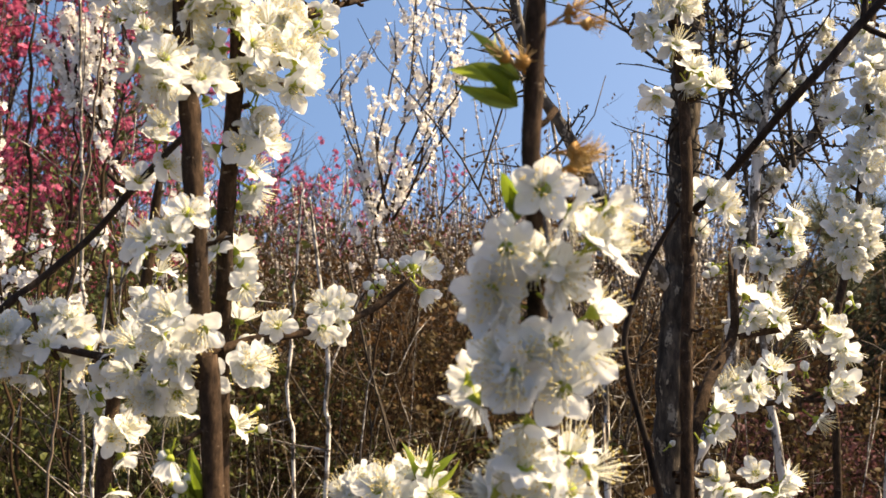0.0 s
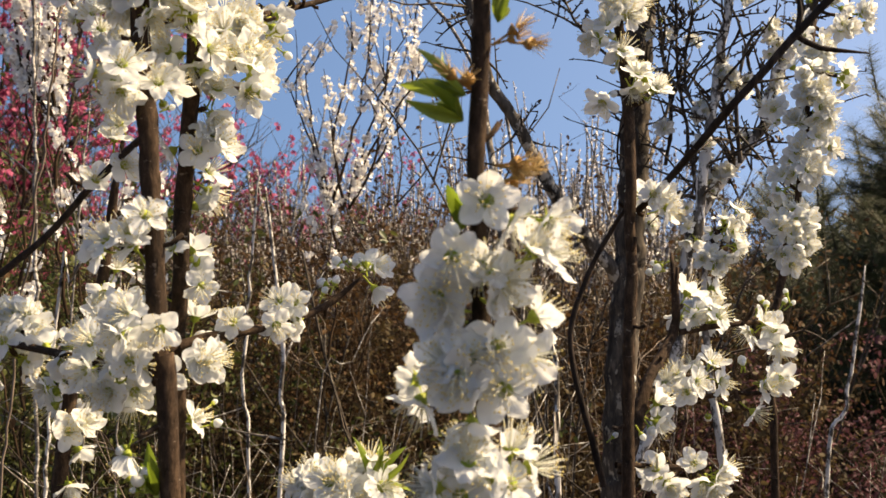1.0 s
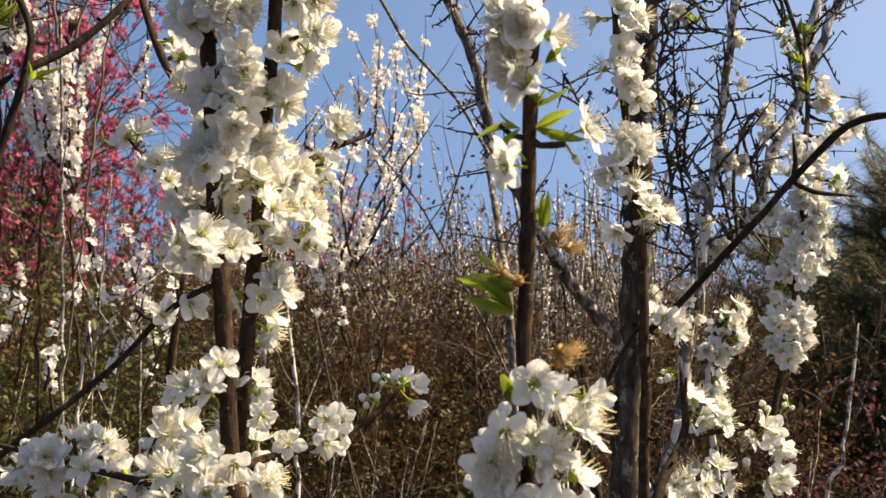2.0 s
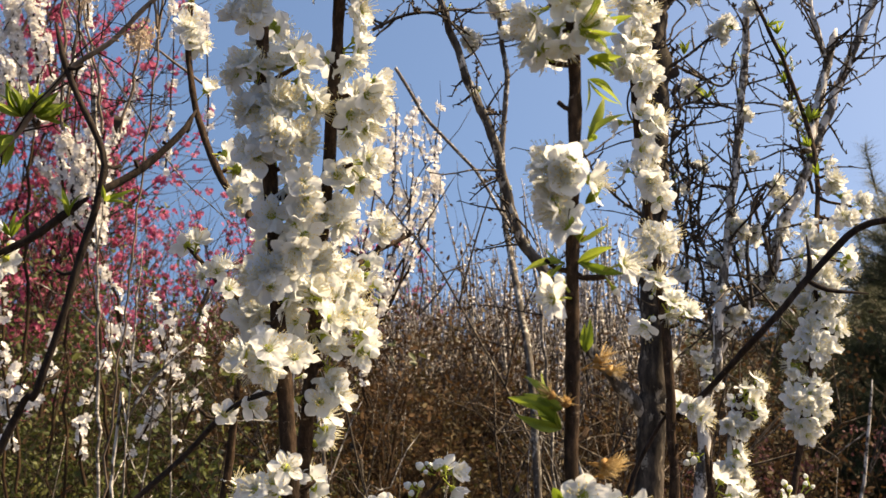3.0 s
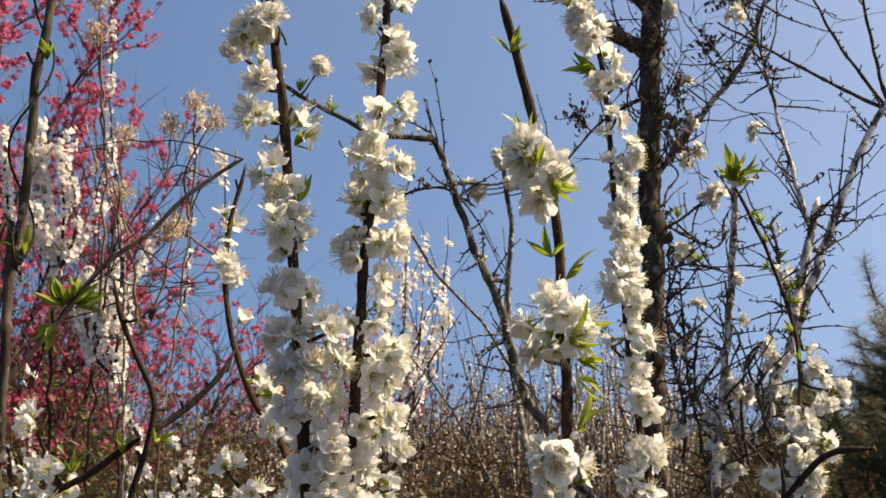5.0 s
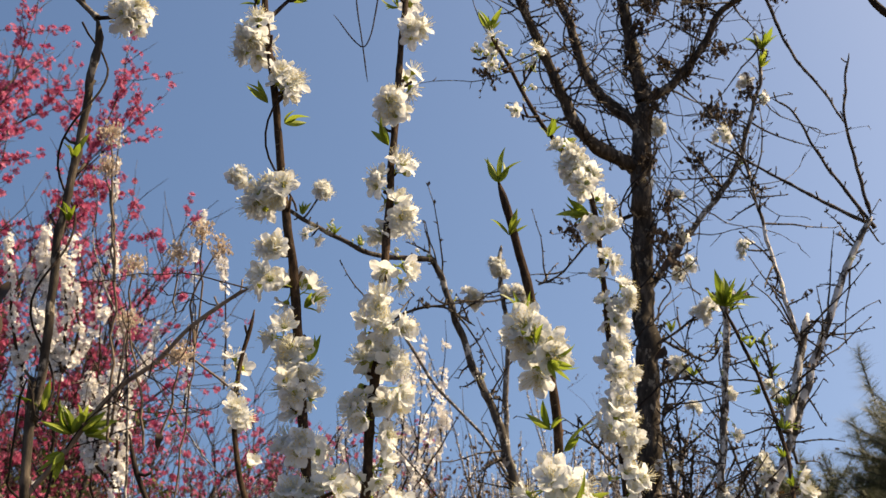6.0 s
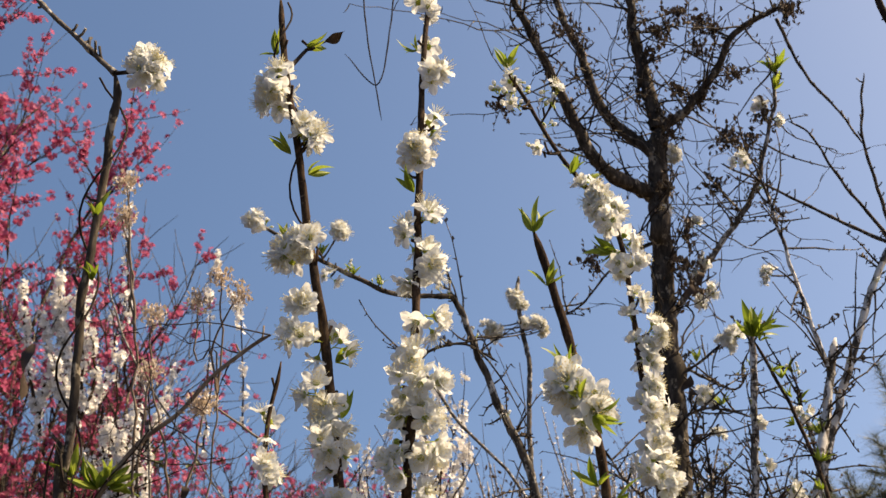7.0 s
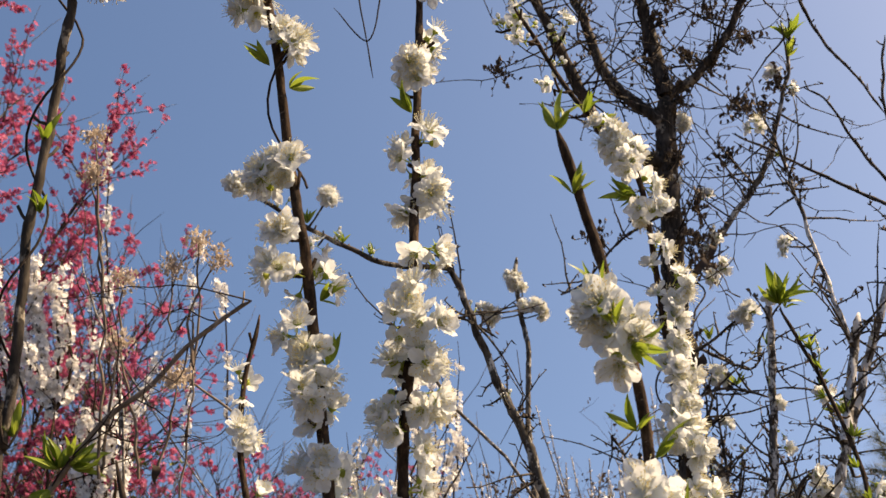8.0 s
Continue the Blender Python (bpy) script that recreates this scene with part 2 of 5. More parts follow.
def flower_mesh(open_deg, length=0.0112, stalk=0.011):
    """Five petals on a short stalk; the base of the stalk is the origin."""
    s = Shape()
    turn = rnd.uniform(0, 72)
    for k in range(5):
        petal(s, turn + 72 * k + rnd.uniform(-7, 7), open_deg + rnd.uniform(-20, 16), length * rnd.uniform(0.88, 1.12), length * rnd.uniform(0.74, 0.92),
              rnd.uniform(-0.7, 0.7), 0.0028, stalk + rnd.uniform(0, 0.0004))
    c = Shape()
    c.tube([Vector((0, 0, 0)), Vector((0.0004, 0, stalk * 0.5)), Vector((0, 0, stalk - 0.0025))], [0.0006, 0.0005, 0.0007], 4, 0)
    c.tube([Vector((0, 0, stalk - 0.0028)), Vector((0, 0, stalk - 0.0014)), Vector((0, 0, stalk + 0.0006))], [0.0009, 0.0021, 0.0031], 8, 0)
    for k in range(5):
        a = radians(turn + 36 + 72 * k)
        c.add([(0.0016 * math.cos(a - 0.5), 0.0016 * math.sin(a - 0.5), stalk - 0.0008), (0.0016 * math.cos(a + 0.5), 0.0016 * math.sin(a + 0.5), stalk - 0.0008),
               (0.0066 * math.cos(a), 0.0066 * math.sin(a), stalk - 0.0016)], [(0, 1, 2)], None, 0)
    for k in range(26):
        a, lean = rnd.uniform(0, 2 * math.pi), rnd.uniform(0.05, 1.0)
        ln = rnd.uniform(0.0065, 0.0125)
        p0 = Vector((0.001 * math.cos(a), 0.001 * math.sin(a), stalk + 0.0003))
        d = Vector((math.cos(a) * math.sin(lean), math.sin(a) * math.sin(lean), math.cos(lean)))
        p1 = p0 + d * ln * 0.6
        p2 = p0 + d * ln + Vector((0, 0, 0.0006))
        c.tube([p0, p1, p2], [0.0002, 0.00018, 0.00016], 3, 1)
        o = 0.00046
        c.add([p2 + Vector(v) * o for v in ((1, 0, 0), (-1, 0, 0), (0, 1, 0), (0, -1, 0), (0, 0, 1), (0, 0, -1))],
              [(0, 2, 4), (2, 1, 4), (1, 3, 4), (3, 0, 4), (2, 0, 5), (1, 2, 5), (3, 1, 5), (0, 3, 5)], None, 2)
    return s.mesh("blossom", PETAL), c.mesh("flower_centre", CALYX, FILAMENT, ANTHER)


FLOWERS = [flower_mesh(o) for o in (4, 10, 16, 20, 26, 34, 45, 58)]


def bud_mesh(size):
    s = Shape()
    zs = [(0.0, 0.12), (0.25, 0.75), (0.5, 1.0), (0.75, 0.8), (0.95, 0.3), (1.0, 0.05)]
    s.tube([Vector((0, 0, 0)), Vector((0, 0, 0.006))], [0.0006, 0.0006], 4, 1)
    s.tube([Vector((0, 0, 0.006 + z * size)) for z, r in zs], [r * size * 0.42 for z, r in zs], 8, 0)
    s.tube([Vector((0, 0, 0.0055)), Vector((0, 0, 0.006 + size * 0.22))], [0.001, size * 0.36], 7, 1)
    return s.mesh("bud", PETAL, CALYX)


def dry_mesh():
    """A flower that has dropped its petals: an ochre cup with its stamens."""
    c = Shape()
    c.tube([Vector((0, 0, 0)), Vector((0, 0, 0.009))], [0.0007, 0.0008], 4, 0)
    c.tube([Vector((0, 0, 0.009)), Vector((0, 0, 0.011)), Vector((0, 0, 0.0135))], [0.0009, 0.0024, 0.0036], 8, 0)
    for k in range(24):
        a, lean, ln = rnd.uniform(0, 6.28), rnd.uniform(0.05, 0.8), rnd.uniform(0.006, 0.011)
        d = Vector((math.cos(a) * math.sin(lean), math.sin(a) * math.sin(lean), math.cos(lean)))
        p = Vector((0, 0, 0.0125)) + d * 0.002
        c.tube([p, p + d * ln], [0.00024, 0.00016], 3, 1)
    return c.mesh("spent_blossom", CALYX_DRY, STAMEN_DRY)


def leaf_mesh(length, width, fold, curl):
    s = Shape()
    rows, verts, faces = 7, [], []
    for i in range(rows + 1):
        t = i / rows
        w = width * max(0.02, math.sin(math.pi * t ** 0.85)) * 0.5
        x, z = length * t * math.cos(curl * t * 0.6), length * t * math.sin(curl * t * 0.6)
        for k in (-1, -0.5, 0, 0.5, 1):
            verts.append((k * w, -z + abs(k) * w * -fold, x))
    for i in range(rows):
        for k in range(4):
            q = i * 5 + k
            faces.append((q, q + 1, q + 6, q + 5))
    s.add(verts, faces)
    return s.mesh("leaf", LEAF)


BUDS = [bud_mesh(0.0045), bud_mesh(0.006), bud_mesh(0.0075)]
SPENT = [dry_mesh(), dry_mesh()]
LEAVES = [leaf_mesh(0.016, 0.0038, 0.8, 0.5), leaf_mesh(0.021, 0.0046, 0.6, 0.9), leaf_mesh(0.011, 0.003, 1.0, 0.2), leaf_mesh(0.018, 0.0042, 0.8, -0.6), leaf_mesh(0.013, 0.0028, 0.9, 1.2)]


class Plum:
    """A plum tree close by: woody stems as parts, and on them blossoms, buds and leaves, each a part of its own."""

    def __init__(self, base, label, bark_mat=BARK_PLUM, name="plum_tree", category="plum tree", group="blossoming plum trees"):
        self.base = Vector(base)
        self.mat = bark_mat
        self.ob = thing(name, base, label, category, group)
        self.lines, self.stems = [], []

    def stem(self, name, ctrl, r0, r1, mat=None, spurs=0.0, **more):
        s, pts = limb(ctrl, r0, r1, **more)
        if spurs:
            step = max(1, int(1 / spurs / ((pts[0] - pts[1]).length)))
            for i in range(step, len(pts) - 1, step):
                if rnd.random() < 0.75:
                    d = (ball_dir() + Vector((0, 0, 0.5))).normalized()
                    ln = rnd.uniform(0.004, 0.015)
                    q = pts[i]
                    s.tube([q, q + d * ln * 0.6, q + (d + Vector((0, 0, 0.25))) * ln], [0.0016, 0.0012, 0.0013], 5)
        self.lines += pts
        self.stems.append(pts)
        return part(name, s.mesh(name, mat or self.mat, origin=self.base), self.ob)

    def set(self, name, me, m, label=""):
        return part(name, me, self.ob, label, Matrix.Translation(-self.base) @ m)

    def blossom(self, p, d, size, pick):
        petals, heart = FLOWERS[pick]
        ob = self.set("blossom", petals, facing(p, d, rnd.uniform(0, 360), size * rnd.uniform(0.92, 1.08)))
        part("flower_centre", heart, ob)

    def nearest(self, x, z, on=None):
        return min(self.lines if on is None else self.stems[on], key=lambda p: (p.x - x) ** 2 + (p.z - z) ** 2)

    def clumps(self, rows, size=0.95, deep=0.014, more=1.45, on=None, back=0.0, face=0.45, picks=8):
        """Umbels of blossom round the stems: x, z, how many blossoms."""
        for x, z, n in rows:
            q = self.nearest(x, z, on)
            c = Vector((x, q.y + rnd.uniform(-deep, deep * 0.8) + back, z))
            out = c - q
            d = out.normalized() if out.length > 0.004 else Vector((rnd.uniform(-0.5, 0.5), -1, 0.2)).normalized()
            node = c - d * min(0.010, out.length)
            if out.length > 0.012:
                s = Shape()
                s.tube([q, q.lerp(node, 0.3) + Vector((0, 0, -0.002)), q.lerp(node, 0.7) + Vector((0, 0, -0.001)), node], [0.0022, 0.0014, 0.0016, 0.0012], 6)
                part("spur", s.mesh("spur", self.mat, origin=self.base), self.ob)
            for k in range(max(1, round(n * more))):
                w = (d * 0.7 + ball_dir() + Vector((0.12, -face, 0.14))).normalized()
                self.blossom(node + ball_dir() * 0.003, w, size, rnd.randrange(picks))
            if rnd.random() < 0.4:
                self.set("bud", rnd.choice(BUDS), facing(node, (d + ball_dir()).normalized(), 0, 1))

    def buds(self, rows, spread=0.006):
        for x, z, n in rows:
            q = self.nearest(x, z)
            c = Vector((x, q.y, z))
            d = (c - q).normalized() if (c - q).length > 0.002 else Vector((0, 0, 1))
            for k in range(n):
                w = (d + ball_dir() * 0.8 + Vector((0, 0, 0.3))).normalized()
                self.set("bud", rnd.choice(BUDS), facing(q.lerp(c, 0.6) + ball_dir() * spread, w, 0, rnd.uniform(0.8, 1.1)))

    def spent(self, rows):
        for x, z, n in rows:
            q = self.nearest(x, z)
            c = Vector((x, q.y - 0.004, z))
            for k in range(n):
                w = ((c - q).normalized() * 0.9 + ball_dir() * 0.6 + Vector((0.1, -0.1, 0.2))).normalized()
                self.set("spent_blossom", rnd.choice(SPENT), facing(q.lerp(c, 0.5), w, 0, rnd.uniform(0.6, 0.85)), label="spent blossom with ochre cup")

    def leaves(self, rows, size=1.0, on=None, out=0.0):
        """Tufts of young leaves: x, z, how many, and which way they point (dx, dz)."""
        for x, z, n, dx, dz in rows:
            q = self.nearest(x, z, on)
            p = Vector((x, q.y - 0.002, z))
            if (p - q).length > 0.006:
                p = q + (p - q).normalized() * 0.006
            p.y -= out
            d = Vector((dx, -0.15, dz)).normalized()
            for k in range(n + 3):
                w = (d + ball_dir() * 0.6).normalized()
                self.set("leaf", rnd.choice(LEAVES), facing(p, w, rnd.uniform(0, 360), size * rnd.uniform(0.85, 1.4)))


# ---- ground ----
gm = bmesh.new()
bmesh.ops.create_grid(gm, x_segments=120, y_segments=120, size=1.0)
for v in gm.verts:
    r = max(abs(v.co.x), abs(v.co.y))
    k = 900 * r ** 3.2 / max(r, 1e-6)
    v.co = Vector((v.co.x * k, v.co.y * k, 0))
    v.co.z = 0.05 * noise.noise(v.co * 0.5) * min(1, 12 / (v.co.length + 1)) - 0.03
gme = bpy.data.meshes.new("ground")
gm.to_mesh(gme)
gm.free()
gme.materials.append(GROUND)
tagged(new("ground", gme), "dry earth and withered grass under the shrubs", "ground", kind="structure")

# ---- the plums close by ----
plum = Plum((-0.085, 0.55, 0), "brown plum tree with side branches crowded with white blossom")
twin = Plum((-0.09, 0.62, 0), "slender brown plum stem crowded with white blossom")
plum.stem("stem", [(-0.085, 0.55, -0.02), (-0.09, 0.51, 0.7), (-0.102, 0.49, 1.356), (-0.107, 0.49, 1.417), (-0.11, 0.49, 1.484), (-0.116, 0.49, 1.576), (-0.124, 0.49, 1.734), (-0.132, 0.49, 1.876), (-0.137, 0.49, 1.92), (-0.143, 0.5, 1.967), (-0.149, 0.5, 2.042), (-0.157, 0.51, 2.101), (-0.161, 0.52, 2.174)], 0.0095, 0.0026, spurs=18)
twin.stem("stem", [(-0.09, 0.62, -0.02), (-0.12, 0.6, 0.8), (-0.116, 0.57, 1.395), (-0.113, 0.56, 1.438), (-0.106, 0.54, 1.501), (-0.1, 0.53, 1.559), (-0.086, 0.5, 1.673), (-0.08, 0.5, 1.747), (-0.074, 0.49, 1.798), (-0.067, 0.49, 1.854), (-0.061, 0.51, 1.928), (-0.051, 0.55, 2.051), (-0.044, 0.58, 2.133), (-0.037, 0.6, 2.188), (-0.028, 0.61, 2.24)], 0.0085, 0.0023, spurs=18)
plum.stem("branch", [(-0.121, 0.52, 1.602), (-0.147, 0.6, 1.646), (-0.178, 0.64, 1.689), (-0.199, 0.66, 1.747), (-0.205, 0.67, 1.815), (-0.19, 0.68, 1.896)], 0.0036, 0.0018, spurs=30)
plum.stem("branch", [(-0.125, 0.53, 1.569), (-0.167, 0.6, 1.601), (-0.198, 0.63, 1.632)], 0.003, 0.0018, spurs=30)
plum.stem("branch", [(-0.112, 0.5, 1.413), (-0.134, 0.51, 1.417), (-0.168, 0.53, 1.422), (-0.204, 0.55, 1.427), (-0.232, 0.56, 1.432), (-0.268, 0.58, 1.438)], 0.0025, 0.0015, spurs=30)
twin.stem("branch", [(-0.113, 0.56, 1.423), (-0.099, 0.57, 1.427), (-0.077, 0.59, 1.43), (-0.058, 0.62, 1.434), (-0.04, 0.64, 1.442), (-0.018, 0.65, 1.46)], 0.0028, 0.002, spurs=30)
twin.stem("branch", [(-0.102, 0.53, 1.556), (-0.094, 0.56, 1.589), (-0.08, 0.6, 1.61), (-0.061, 0.65, 1.629), (-0.034, 0.68, 1.644)], 0.0028, 0.0017, spurs=90)
plum.stem("twig", [(-0.153, 0.51, 2.107), (-0.141, 0.525, 2.129), (-0.125, 0.54, 2.143)], 0.0018, 0.0011, mat=BARK_DARK, spurs=60)
twin.stem("branch", [(-0.114, 0.57, 1.315), (-0.078, 0.54, 1.325), (-0.046, 0.51, 1.344), (-0.027, 0.5, 1.355), (-0.012, 0.5, 1.358)], 0.0036, 0.002, spurs=30)
plum.stem("branch", [(-0.391, 0.66, 1.33), (-0.314, 0.63, 1.396), (-0.243, 0.6, 1.447), (-0.223, 0.6, 1.462), (-0.192, 0.6, 1.489), (-0.157, 0.58, 1.52), (-0.12, 0.52, 1.533)], 0.0023, 0.0018, mat=BARK_DARK, spurs=30)
plum.stem("branch", [(-0.197, 0.62, 1.323), (-0.188, 0.62, 1.393), (-0.173, 0.62, 1.443), (-0.162, 0.62, 1.524)], 0.005, 0.0025)
plum.clumps([(-0.12, 1.486, 1), (-0.121, 1.464, 1), (-0.163, 1.456, 2), (-0.134, 1.474, 2), (-0.167, 1.514, 1), (-0.16, 1.554, 2), (-0.132, 1.551, 3), (-0.136, 1.576, 3), (-0.123, 1.568, 2), (-0.135, 1.586, 2), (-0.116, 1.441, 2), (-0.126, 1.441, 3), (-0.12, 1.425, 3), (-0.126, 1.399, 3), (-0.116, 1.404, 2), (-0.122, 1.38, 1), (-0.183, 1.366, 4), (-0.129, 1.415, 2), (-0.155, 1.524, 1), (-0.165, 1.541, 1), (-0.181, 1.349, 1)])
plum.clumps([(-0.135, 1.813, 3), (-0.142, 1.794, 2), (-0.135, 1.753, 3), (-0.124, 1.749, 2), (-0.139, 1.716, 3), (-0.132, 1.701, 3), (-0.114, 1.705, 2), (-0.106, 1.719, 2), (-0.096, 1.723, 1), (-0.11, 1.679, 3), (-0.1, 1.672, 3), (-0.128, 1.694, 2), (-0.139, 1.615, 3), (-0.128, 1.622, 3), (-0.114, 1.622, 3), (-0.132, 1.601, 3), (-0.125, 1.594, 2), (-0.1, 1.647, 3), (-0.11, 1.65, 2), (-0.135, 1.672, 1)], deep=0.022, more=1.9)
plum.clumps([(-0.172, 2.09, 6), (-0.175, 2.077, 4), (-0.136, 2.044, 6), (-0.134, 2.034, 3), (-0.15, 1.949, 6), (-0.163, 1.946, 4), (-0.151, 1.894, 4), (-0.139, 1.872, 3), (-0.12, 1.871, 2), (-0.159, 1.877, 3), (-0.131, 1.817, 3), (-0.136, 1.826, 2), (-0.141, 1.798, 3), (-0.126, 1.781, 2), (-0.146, 1.835, 2)])
plum.clumps([(-0.108, 1.695, 2), (-0.093, 1.699, 2), (-0.104, 1.662, 2), (-0.093, 1.648, 2), (-0.107, 1.629, 2), (-0.096, 1.622, 3), (-0.107, 1.601, 3), (-0.114, 1.587, 3), (-0.128, 1.573, 3), (-0.139, 1.587, 2), (-0.094, 1.586, 2), (-0.104, 1.55, 2), (-0.126, 1.55, 2)], deep=0.02)
twin.clumps([(-0.109, 1.574, 2), (-0.091, 1.573, 3), (-0.075, 1.578, 3), (-0.067, 1.57, 2), (-0.064, 1.557, 2), (-0.083, 1.547, 2), (-0.108, 1.531, 1), (-0.089, 1.523, 3), (-0.093, 1.507, 2), (-0.108, 1.497, 1), (-0.104, 1.466, 2), (-0.095, 1.457, 1), (-0.112, 1.446, 1), (-0.107, 1.422, 2), (-0.099, 1.407, 3), (-0.106, 1.376, 1), (-0.083, 1.589, 3), (-0.105, 1.586, 1)])
twin.clumps([(-0.058, 1.812, 2), (-0.055, 1.789, 2), (-0.091, 1.797, 1), (-0.069, 1.762, 1), (-0.067, 1.739, 2), (-0.064, 1.706, 3), (-0.06, 1.691, 3), (-0.056, 1.709, 2), (-0.071, 1.691, 2), (-0.072, 1.658, 3), (-0.064, 1.665, 2), (-0.079, 1.633, 3), (-0.065, 1.647, 2), (-0.076, 1.611, 3), (-0.094, 1.608, 3), (-0.08, 1.593, 3), (-0.084, 1.808, 1)], deep=0.022, more=1.9)
twin.clumps([(-0.047, 2.206, 3), (-0.032, 2.118, 5), (-0.036, 2.066, 3), (-0.061, 2.039, 4), (-0.05, 2.028, 2), (-0.044, 1.975, 2), (-0.074, 1.956, 3), (-0.045, 1.936, 5), (-0.07, 1.924, 2), (-0.05, 1.887, 3), (-0.079, 1.857, 3), (-0.052, 1.835, 4), (-0.085, 1.835, 2), (-0.065, 1.817, 3), (-0.088, 1.81, 2), (-0.056, 1.792, 3), (-0.086, 1.778, 3), (-0.05, 2.161, 1)])
plum.clumps([(-0.197, 1.796, 5), (-0.188, 1.751, 1), (-0.163, 1.694, 3), (-0.147, 1.671, 3), (-0.176, 1.703, 1), (-0.189, 1.628, 2), (-0.175, 1.609, 2), (-0.2, 1.841, 2), (-0.167, 1.585, 1)])
plum.clumps([(-0.143, 1.432, 3), (-0.16, 1.436, 2), (-0.193, 1.438, 3), (-0.174, 1.436, 3), (-0.198, 1.413, 2), (-0.171, 1.417, 2), (-0.145, 1.407, 2), (-0.195, 1.392, 2), (-0.18, 1.411, 2), (-0.163, 1.414, 2), (-0.199, 1.439, 2), (-0.14, 1.418, 2), (-0.213, 1.432, 3), (-0.226, 1.427, 3), (-0.21, 1.416, 2), (-0.229, 1.415, 2), (-0.241, 1.433, 3), (-0.207, 1.401, 2)], back=0.016)
twin.clumps([(-0.083, 1.439, 1), (-0.07, 1.442, 1), (-0.056, 1.443, 2), (-0.063, 1.449, 1), (-0.008, 1.459, 2), (-0.052, 1.432, 1)])
twin.clumps([(-0.046, 1.358, 3), (-0.035, 1.363, 2), (-0.029, 1.365, 4), (-0.015, 1.363, 3), (-0.023, 1.356, 2)], deep=0.008)
plum.buds([(-0.112, 1.538, 2), (-0.123, 1.367, 3), (-0.118, 1.368, 2)])
twin.buds([(-0.032, 1.456, 2), (-0.039, 1.444, 2), (-0.022, 1.465, 6), (-0.054, 1.553, 3), (-0.059, 1.584, 4), (-0.089, 1.382, 2)])
plum.leaves([(-0.124, 1.362, 4, -0.3, 0.8), (-0.165, 2.119, 4, -0.3, 1), (-0.161, 2.026, 2, -0.8, 0.6), (-0.117, 1.858, 2, 0.8, 0.5), (-0.116, 1.816, 2, 0.3, 1), (-0.141, 2.131, 3, 0.8, 0.3), (-0.14, 2.008, 2, 0.6, 0.4)])
twin.leaves([(-0.059, 1.999, 3, -0.3, 1), (-0.058, 2.156, 2, -0.6, 0.6)])
twin.leaves([(-0.007, 1.362, 4, 0.6, 0.8)])

near = Plum((0.05, 0.42, 0), "slender plum stem crowded with white blossom and young leaves")
near.stem("stem", [(0.05, 0.42, -0.02), (0.045, 0.4, 0.8), (0.041, 0.38, 1.382), (0.038, 0.372, 1.427), (0.035, 0.368, 1.478), (0.036, 0.365, 1.529), (0.039, 0.362, 1.623), (0.042, 0.36, 1.681), (0.041, 0.36, 1.716), (0.041, 0.36, 1.769), (0.031, 0.36, 1.825), (0.025, 0.36, 1.861), (0.013, 0.355, 1.908)], 0.0062, 0.0026, spurs=34, swell=0.2)
near.clumps([(0.041, 1.483, 2), (0.045, 1.472, 1), (0.055, 1.466, 2), (0.04, 1.462, 2), (0.018, 1.47, 1), (0.014, 1.458, 2), (0.036, 1.454, 1), (0.03, 1.445, 2), (0.037, 1.431, 2), (0.059, 1.441, 2), (0.051, 1.421, 1), (0.018, 1.433, 2), (0.014, 1.421, 2), (0.024, 1.419, 2), (0.03, 1.408, 2), (0.035, 1.397, 2), (0.024, 1.388, 2), (0.043, 1.384, 2), (0.052, 1.39, 2), (0.026, 1.38, 2), (0.062, 1.484, 1), (0.022, 1.445, 1)], 1.02, more=0.9, face=0.75, picks=6)
near.clumps([(0.023, 1.711, 3), (0.035, 1.717, 3), (0.044, 1.713, 2), (0.022, 1.693, 2), (0.049, 1.707, 1), (0.027, 1.637, 3), (0.029, 1.626, 1), (0.021, 1.643, 1), (0.055, 1.605, 1), (0.062, 1.585, 1), (0.031, 1.58, 1), (0.029, 1.702, 2), (0.046, 1.698, 2), (0.017, 1.7, 2), (0.024, 1.632, 2), (0.034, 1.643, 2), (0.019, 1.623, 1), (0.05, 1.716, 1), (0.034, 1.806, 3), (0.021, 1.808, 3), (0.042, 1.796, 3), (0.028, 1.813, 3), (0.028, 1.793, 2), (0.023, 1.79, 2)], 1.0, more=1.1)
near.spent([(0.048, 1.5, 3), (0.048, 1.493, 2), (0.055, 1.495, 1), (0.044, 1.543, 2), (0.057, 1.545, 2), (0.029, 1.526, 2)])
near.leaves([(0.057, 1.709, 2, 0.8, 0.6), (0.064, 1.706, 2, 0.9, 0.5), (0.052, 1.692, 3, 0.6, -0.2), (0.059, 1.683, 1, 0.6, -0.6), (0.052, 1.651, 2, 0.6, 0.7), (0.052, 1.62, 1, 0.7, 0.5), (0.041, 1.603, 3, 0.2, 1), (0.04, 1.594, 2, 1, -0.1), (0.029, 1.524, 3, -0.8, 0.7), (0.034, 1.594, 1, -1, 0.1), (0.037, 1.75, 2, -0.3, 0.8), (0.044, 1.737, 1, 0.5, 0.8), (0.013, 1.907, 5, 0, 1), (0.018, 1.873, 3, 0.2, 1), (0.02, 1.819, 3, -0.3, 0.8), (0.022, 1.798, 4, -0.3, 0.5), (0.029, 1.516, 5, -0.7, 0.7), (0.048, 1.551, 2, 0.4, 1), (0.027, 1.477, 2, -0.1, 1), (0.046, 1.704, 4, 0.7, 0.5)], 0.95)
near.leaves([(0.03, 1.8, 3, -0.2, 0.5), (0.036, 1.79, 3, 0.5, -0.3), (0.04, 1.702, 3, 0.5, 0.1)], 1.15, out=0.013)

